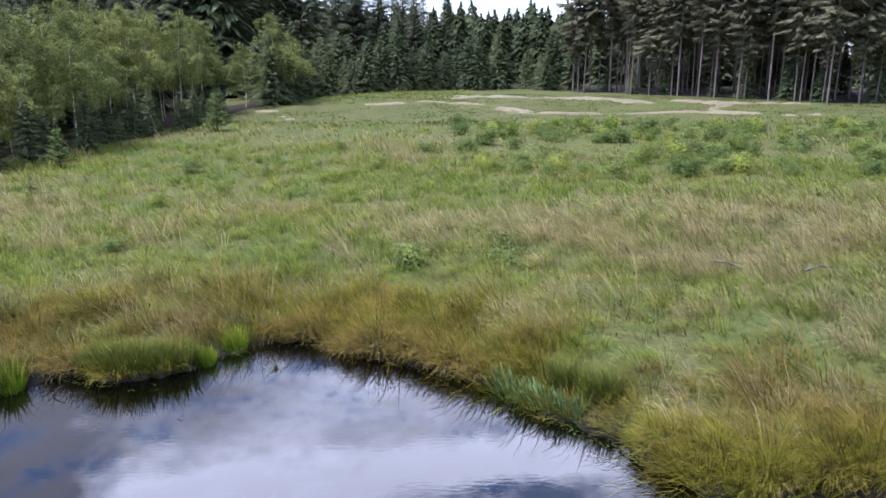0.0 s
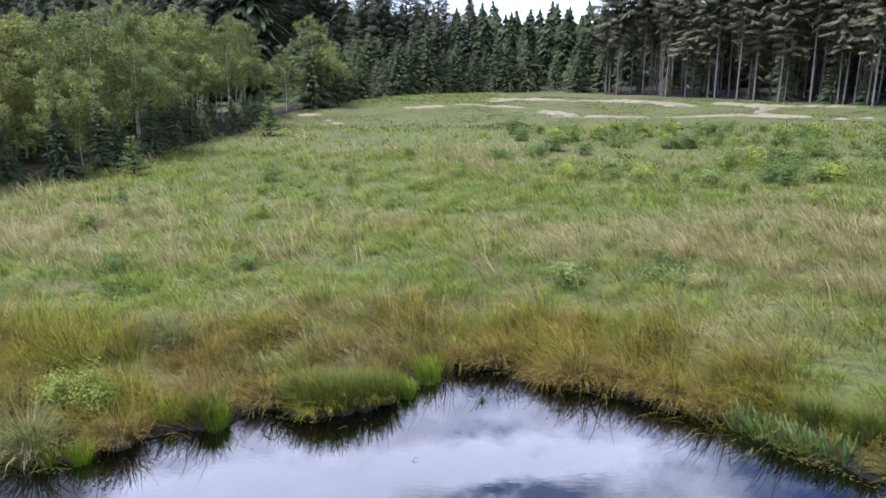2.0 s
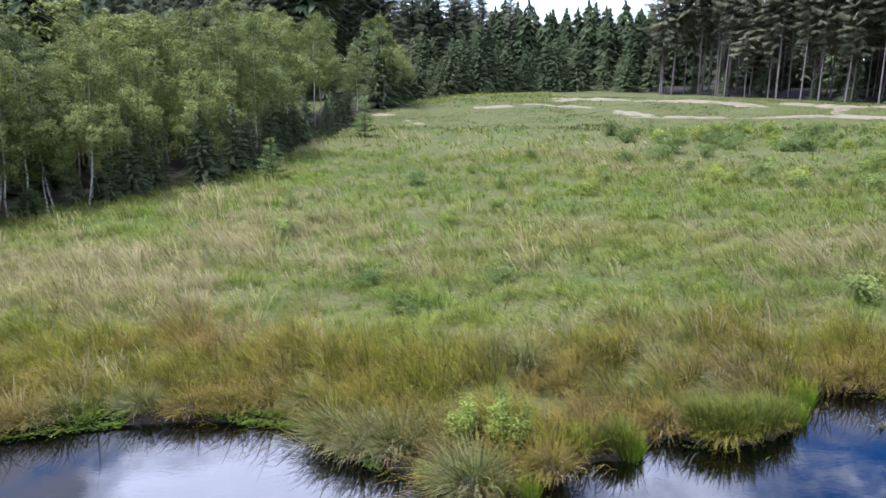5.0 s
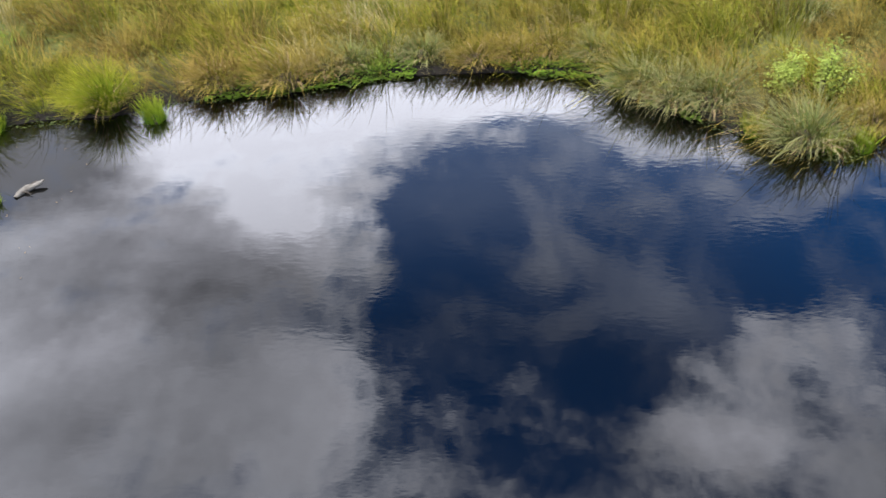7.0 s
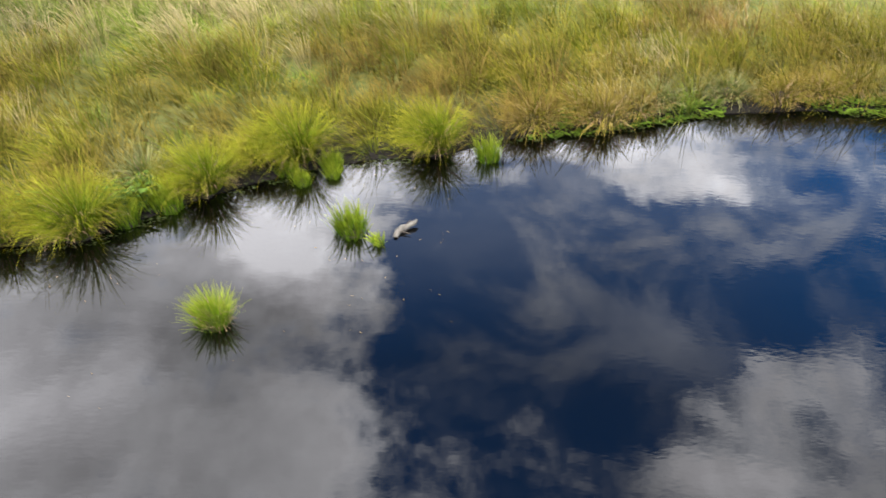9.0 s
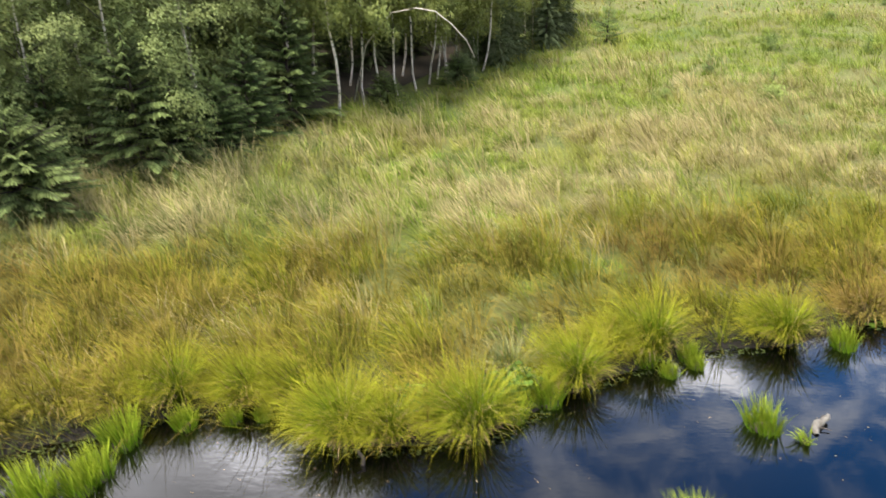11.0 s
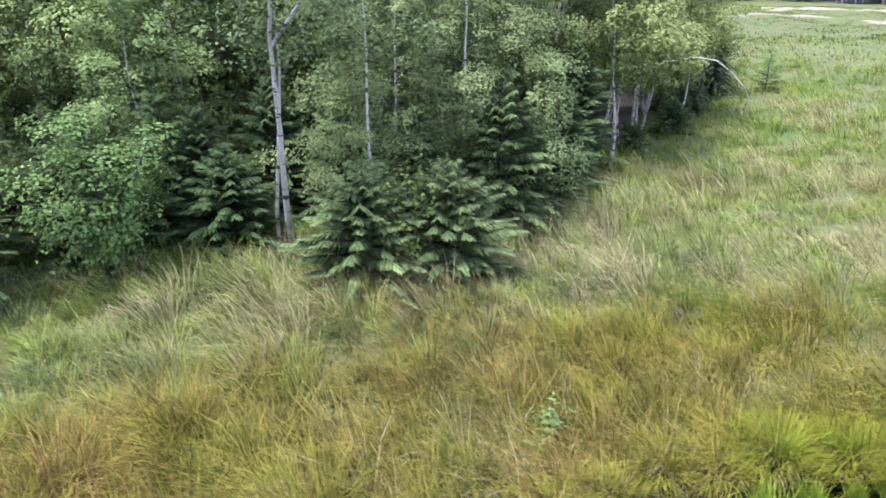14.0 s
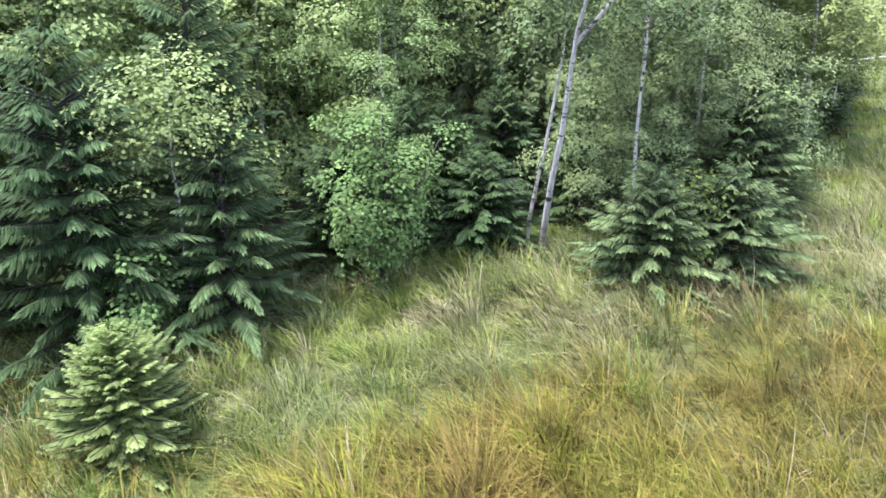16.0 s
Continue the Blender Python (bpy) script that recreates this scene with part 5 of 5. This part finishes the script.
scatter(SPRUCES[1:2], -33, -24.5, 2.6, 1.4, 0.7, 1.0)
scatter(PALE_MID, -34, -24.5, 1.7, 3.6, 0.85, 1.0, 4)
scatter(MID_BIRCHES, -24, -16.2, 1.7, 3.6, 0.7, 0.84, 4)
scatter(MID_BIRCHES + FAR_SPRUCES, -38, -16.2, 2.2, 5.6, 0.72, 0.88)
scatter(BACK_BIRCHES + BACK_SPRUCES, -40, -16.2, 2.4, 8.0, 0.85, 1.0)
scatter(FAR_SPRUCES, -19.2, -15.4, 1.5, 3.0, 0.35, 0.5, loose=0.4)
scatter(BACK_SPRUCES, -42, -13.5, 1.9, 10.5, 0.8, 1.0)
# farther along the meadow's side
scatter(FAR_SPRUCES, -16.9, -12.8, 0.75, 0.1, 0.2, 0.36, loose=0.35)
scatter(FAR_BIRCHES, -16.6, -13.9, 1.2, 0.8, 0.55, 0.88, 3)
scatter(FAR_BIRCHES, -13.9, -12.6, 1.4, 1.8, 0.8, 0.95, 3)
scatter(BACK_SPRUCES, -16.2, -12.4, 1.8, 6.5, 0.7, 0.9)
scatter(FAR_BIRCHES, -16.2, -12.4, 1.9, 3.2, 0.72, 0.96, 3)
scatter(BACK_BIRCHES, -16.2, -12.4, 1.9, 4.8, 0.75, 0.92, 3)
# beyond the rise: young spruces, then the tall forest
scatter(FAR_BIRCHES, -12.4, -9.6, 2.6, 0.8, 0.6, 0.95)
scatter(FAR_SPRUCES, -11.6, 10, 1.5, 1.0, 0.45, 0.95)
scatter(FAR_SPRUCES, -11, 10, 2.0, 3.6, 0.6, 0.9)
for inland, small, large in ((9, 0.7, 0.95), (13, 0.75, 1.0), (18, 0.8, 1.05)):
    scatter(TALL_SPRUCES, -13.5, -11, 3.0, inland, small * 0.62, large * 0.68)
    scatter(TALL_SPRUCES, -11, -0.5, 2.6, inland, small * 1.15, large * 1.15)
    scatter(TALL_SPRUCES, 0, 12, 3.2, inland + 10, small * 0.8, large * 0.85)
scatter(FIRS, 10.5, 46, 1.25, 0.9, 0.85, 1.1, 2, loose=0.8)
scatter(BACK_FIRS, 10.5, 48, 1.5, 3.0, 0.85, 1.1, 2, loose=0.9)
for inland in (6, 8.5, 11.5):
    scatter(BACK_FIRS, 10.5, 50, 2.4, inland, 0.85, 1.1)
scatter(FAR_SPRUCES, 11, 46, 3.4, 2.0, 0.3, 0.6)
scatter(BACK_SPRUCES, 11, 46, 2.6, 12, 0.5, 0.8)
scatter(BACK_SPRUCES, 11, 46, 2.4, 26, 0.8, 1.2)
scatter(TALL_SPRUCES, -34, -13, 3.2, 14, 0.42, 0.52)
scatter(TALL_SPRUCES, -34, -13, 3.4, 19, 0.5, 0.65)
stick("bent_birch", [(-19.54, 16.84, 0.3), (-19.16, 16.28, 1.64), (-18.6, 15.62, 2.3), (-18.13, 15.24, 2.42), (-17.8, 15.2, 2.37), (-17.52, 15.15, 2.17), (-17.24, 15.15, 1.88), (-17.09, 15.15, 1.59)], 0.017, BIRCH_BARK, "pale dead birch stem bent over in an arch")

# ---- bushes and seedlings out in the meadow ----
BUSH = [leafy_shrub(81, 0.5, 0.55, 1300, 0.042, BRACKEN, "meadow_bush", "low yellow-green bush growing in the meadow", "bush", "bushes in the meadow"),
        leafy_shrub(82, 0.45, 0.55, 1300, 0.042, DULL_LEAF, "meadow_bush", "low green leafy bush growing in the meadow", "bush", "bushes in the meadow"),
        leafy_shrub(83, 0.5, 0.6, 1300, 0.042, DULL_LEAF, "meadow_bush", "low grey-green willow bush growing in the meadow", "bush", "bushes in the meadow")]
for src, (x, y) in zip(BUSH, [(1.3, 24.4), (1.1, 12.7), (-0.6, 12.4)]):
    stand(src, x, y, 0)
for kind, size, places in ((0, 0.8, [(5.9, 21.5), (9.0, 25.8), (-4.1, 19.3), (-5.9, 19.7), (5.9, 25.8), (-2.1, 25.1), (6.9, 19.3), (-7.2, 18.2), (-3.2, 22.0)]),
                           (1, 0.8, [(0.2, 10.9), (-8.0, 15.6), (-6.3, 13.5), (-7.8, 11.7), (-2.2, 24.4), (1.0, 26.5), (1.7, 25.1), (-8.6, 13.3), (-11.5, 14.5), (-13.0, 17.5)]),
                           (2, 1.0, [(-4.0, 29.1), (2.2, 34.0), (-0.6, 28.2), (2.9, 30.0), (-8.2, 23.8), (-10.8, 17.0)])):
    for x, y in places:
        plant(BUSH[kind], x, y, rnd.uniform(0, 360), size * rnd.uniform(0.7, 1.15))
for k in range(150):
    x, y = rnd.uniform(0.5, 26), rnd.uniform(22.5, 38)
    plant(BUSH[rnd.choice((0, 1, 2, 2))], x, y, rnd.uniform(0, 360), rnd.uniform(0.8, 1.6))
for k in range(45):
    plant(BUSH[rnd.choice((0, 0, 1))], rnd.uniform(-11, 16), rnd.uniform(15, 30), rnd.uniform(0, 360), rnd.uniform(0.35, 0.65))
YOUNG = spruce_tree(76, 1.3, 0.5, per=7, step=0.11, twig=0.11, gap=0.035, thick=0.13, hang=0.2, mat=SEEDLING, label="small young spruce seedling out in the meadow", group="young spruces in the grass")
stand(YOUNG, -12.8, 24.6, 0, 1.05)
for x, y, s in ((-9.19, 20.43, 0.3), (-5.59, 23.3, 0.42), (-11.25, 19.9, 0.5), (-10.1, 18.75, 0.35), (-11.15, 36.8, 1.5)):
    plant(YOUNG, x, y, rnd.uniform(0, 360), s)
stand(leafy_shrub(91, 0.7, 0.28, 1900, 0.027, BRACKEN, "willow_bush", "young light green willow bush on the grassy spit", "bush", "bushes on the bank"), -6.6, 8.2, 0)
stand(leafy_shrub(92, 0.55, 0.26, 1500, 0.027, BRACKEN, "willow_bush", "young light green willow bush on the grassy spit", "bush", "bushes on the bank"), -7.0, 8.25, 0)
stand(leafy_shrub(93, 0.5, 0.2, 200, 0.035, SHRUB_LEAF, "willow_bush", "small pale willow sapling in the rusty grass", "bush", "bushes on the bank"), -21.7, 7.1, 0)

# far woods and one added unseen belt, too far to tell tree from tree
def far_wood(name, label, src, places):
    """One object out of many turned and scaled copies of a tree's crown."""
    me = next(c for c in src.children if "crown" in c.name).data
    v, t, u = np.zeros(len(me.vertices) * 3, np.float32), np.zeros(len(me.loops), np.int32), np.zeros(len(me.loops) * 2, np.float32)
    me.vertices.foreach_get("co", v), me.loops.foreach_get("vertex_index", t), me.uv_layers[0].data.foreach_get("uv", u)
    v, t = v.reshape(-1, 3), t.reshape(-1, 3)
    tip = np.zeros(len(v))
    tip[t.ravel()] = u.reshape(-1, 2)[:, 1]
    bag = Bag()
    for x, y, size in places:
        a = rnd.uniform(0, 6.28)
        turn = np.array([[math.cos(a), -math.sin(a), 0], [math.sin(a), math.cos(a), 0], [0, 0, 1]])
        bag.add(v @ turn.T * size + [x, y, float(ground_z(np.array([x]), np.array([y]))[0])], t, tip)
    tagged(new(name, bag.mesh(name, me.materials[0])), label, "wood", kind="stuff")


def belt(rows, lo, hi, gap):
    for row, small, large in rows:
        x = lo
        while x < hi:
            yield x, row + rnd.uniform(-2.5, 2.5), rnd.uniform(small, large)
            x += rnd.uniform(0.6, 1.2) * gap


far_wood("far_wood", "dark conifer wood far behind the rise", BACK_SPRUCES[0], list(belt(((92, 0.95, 1.2), (100, 1.15, 1.4), (108, 1.3, 1.55)), -22, 44, 2.6)))
far_wood("far_wood", "dark conifer wood behind the birches", BACK_SPRUCES[0], list(belt(((62, 1.5, 1.9), (69, 1.8, 2.2), (76, 2.0, 2.5)), -60, -15, 2.8)))
# added belt, never in view: blocks low sky light from reaching under the trees
far_wood("far_wood", "unseen conifer belt added behind the camera to hold off low sky light", BACK_SPRUCES[0], list(belt(((-27, 1.9, 2.3), (-33, 2.2, 2.7)), -70, 50, 4.2)))
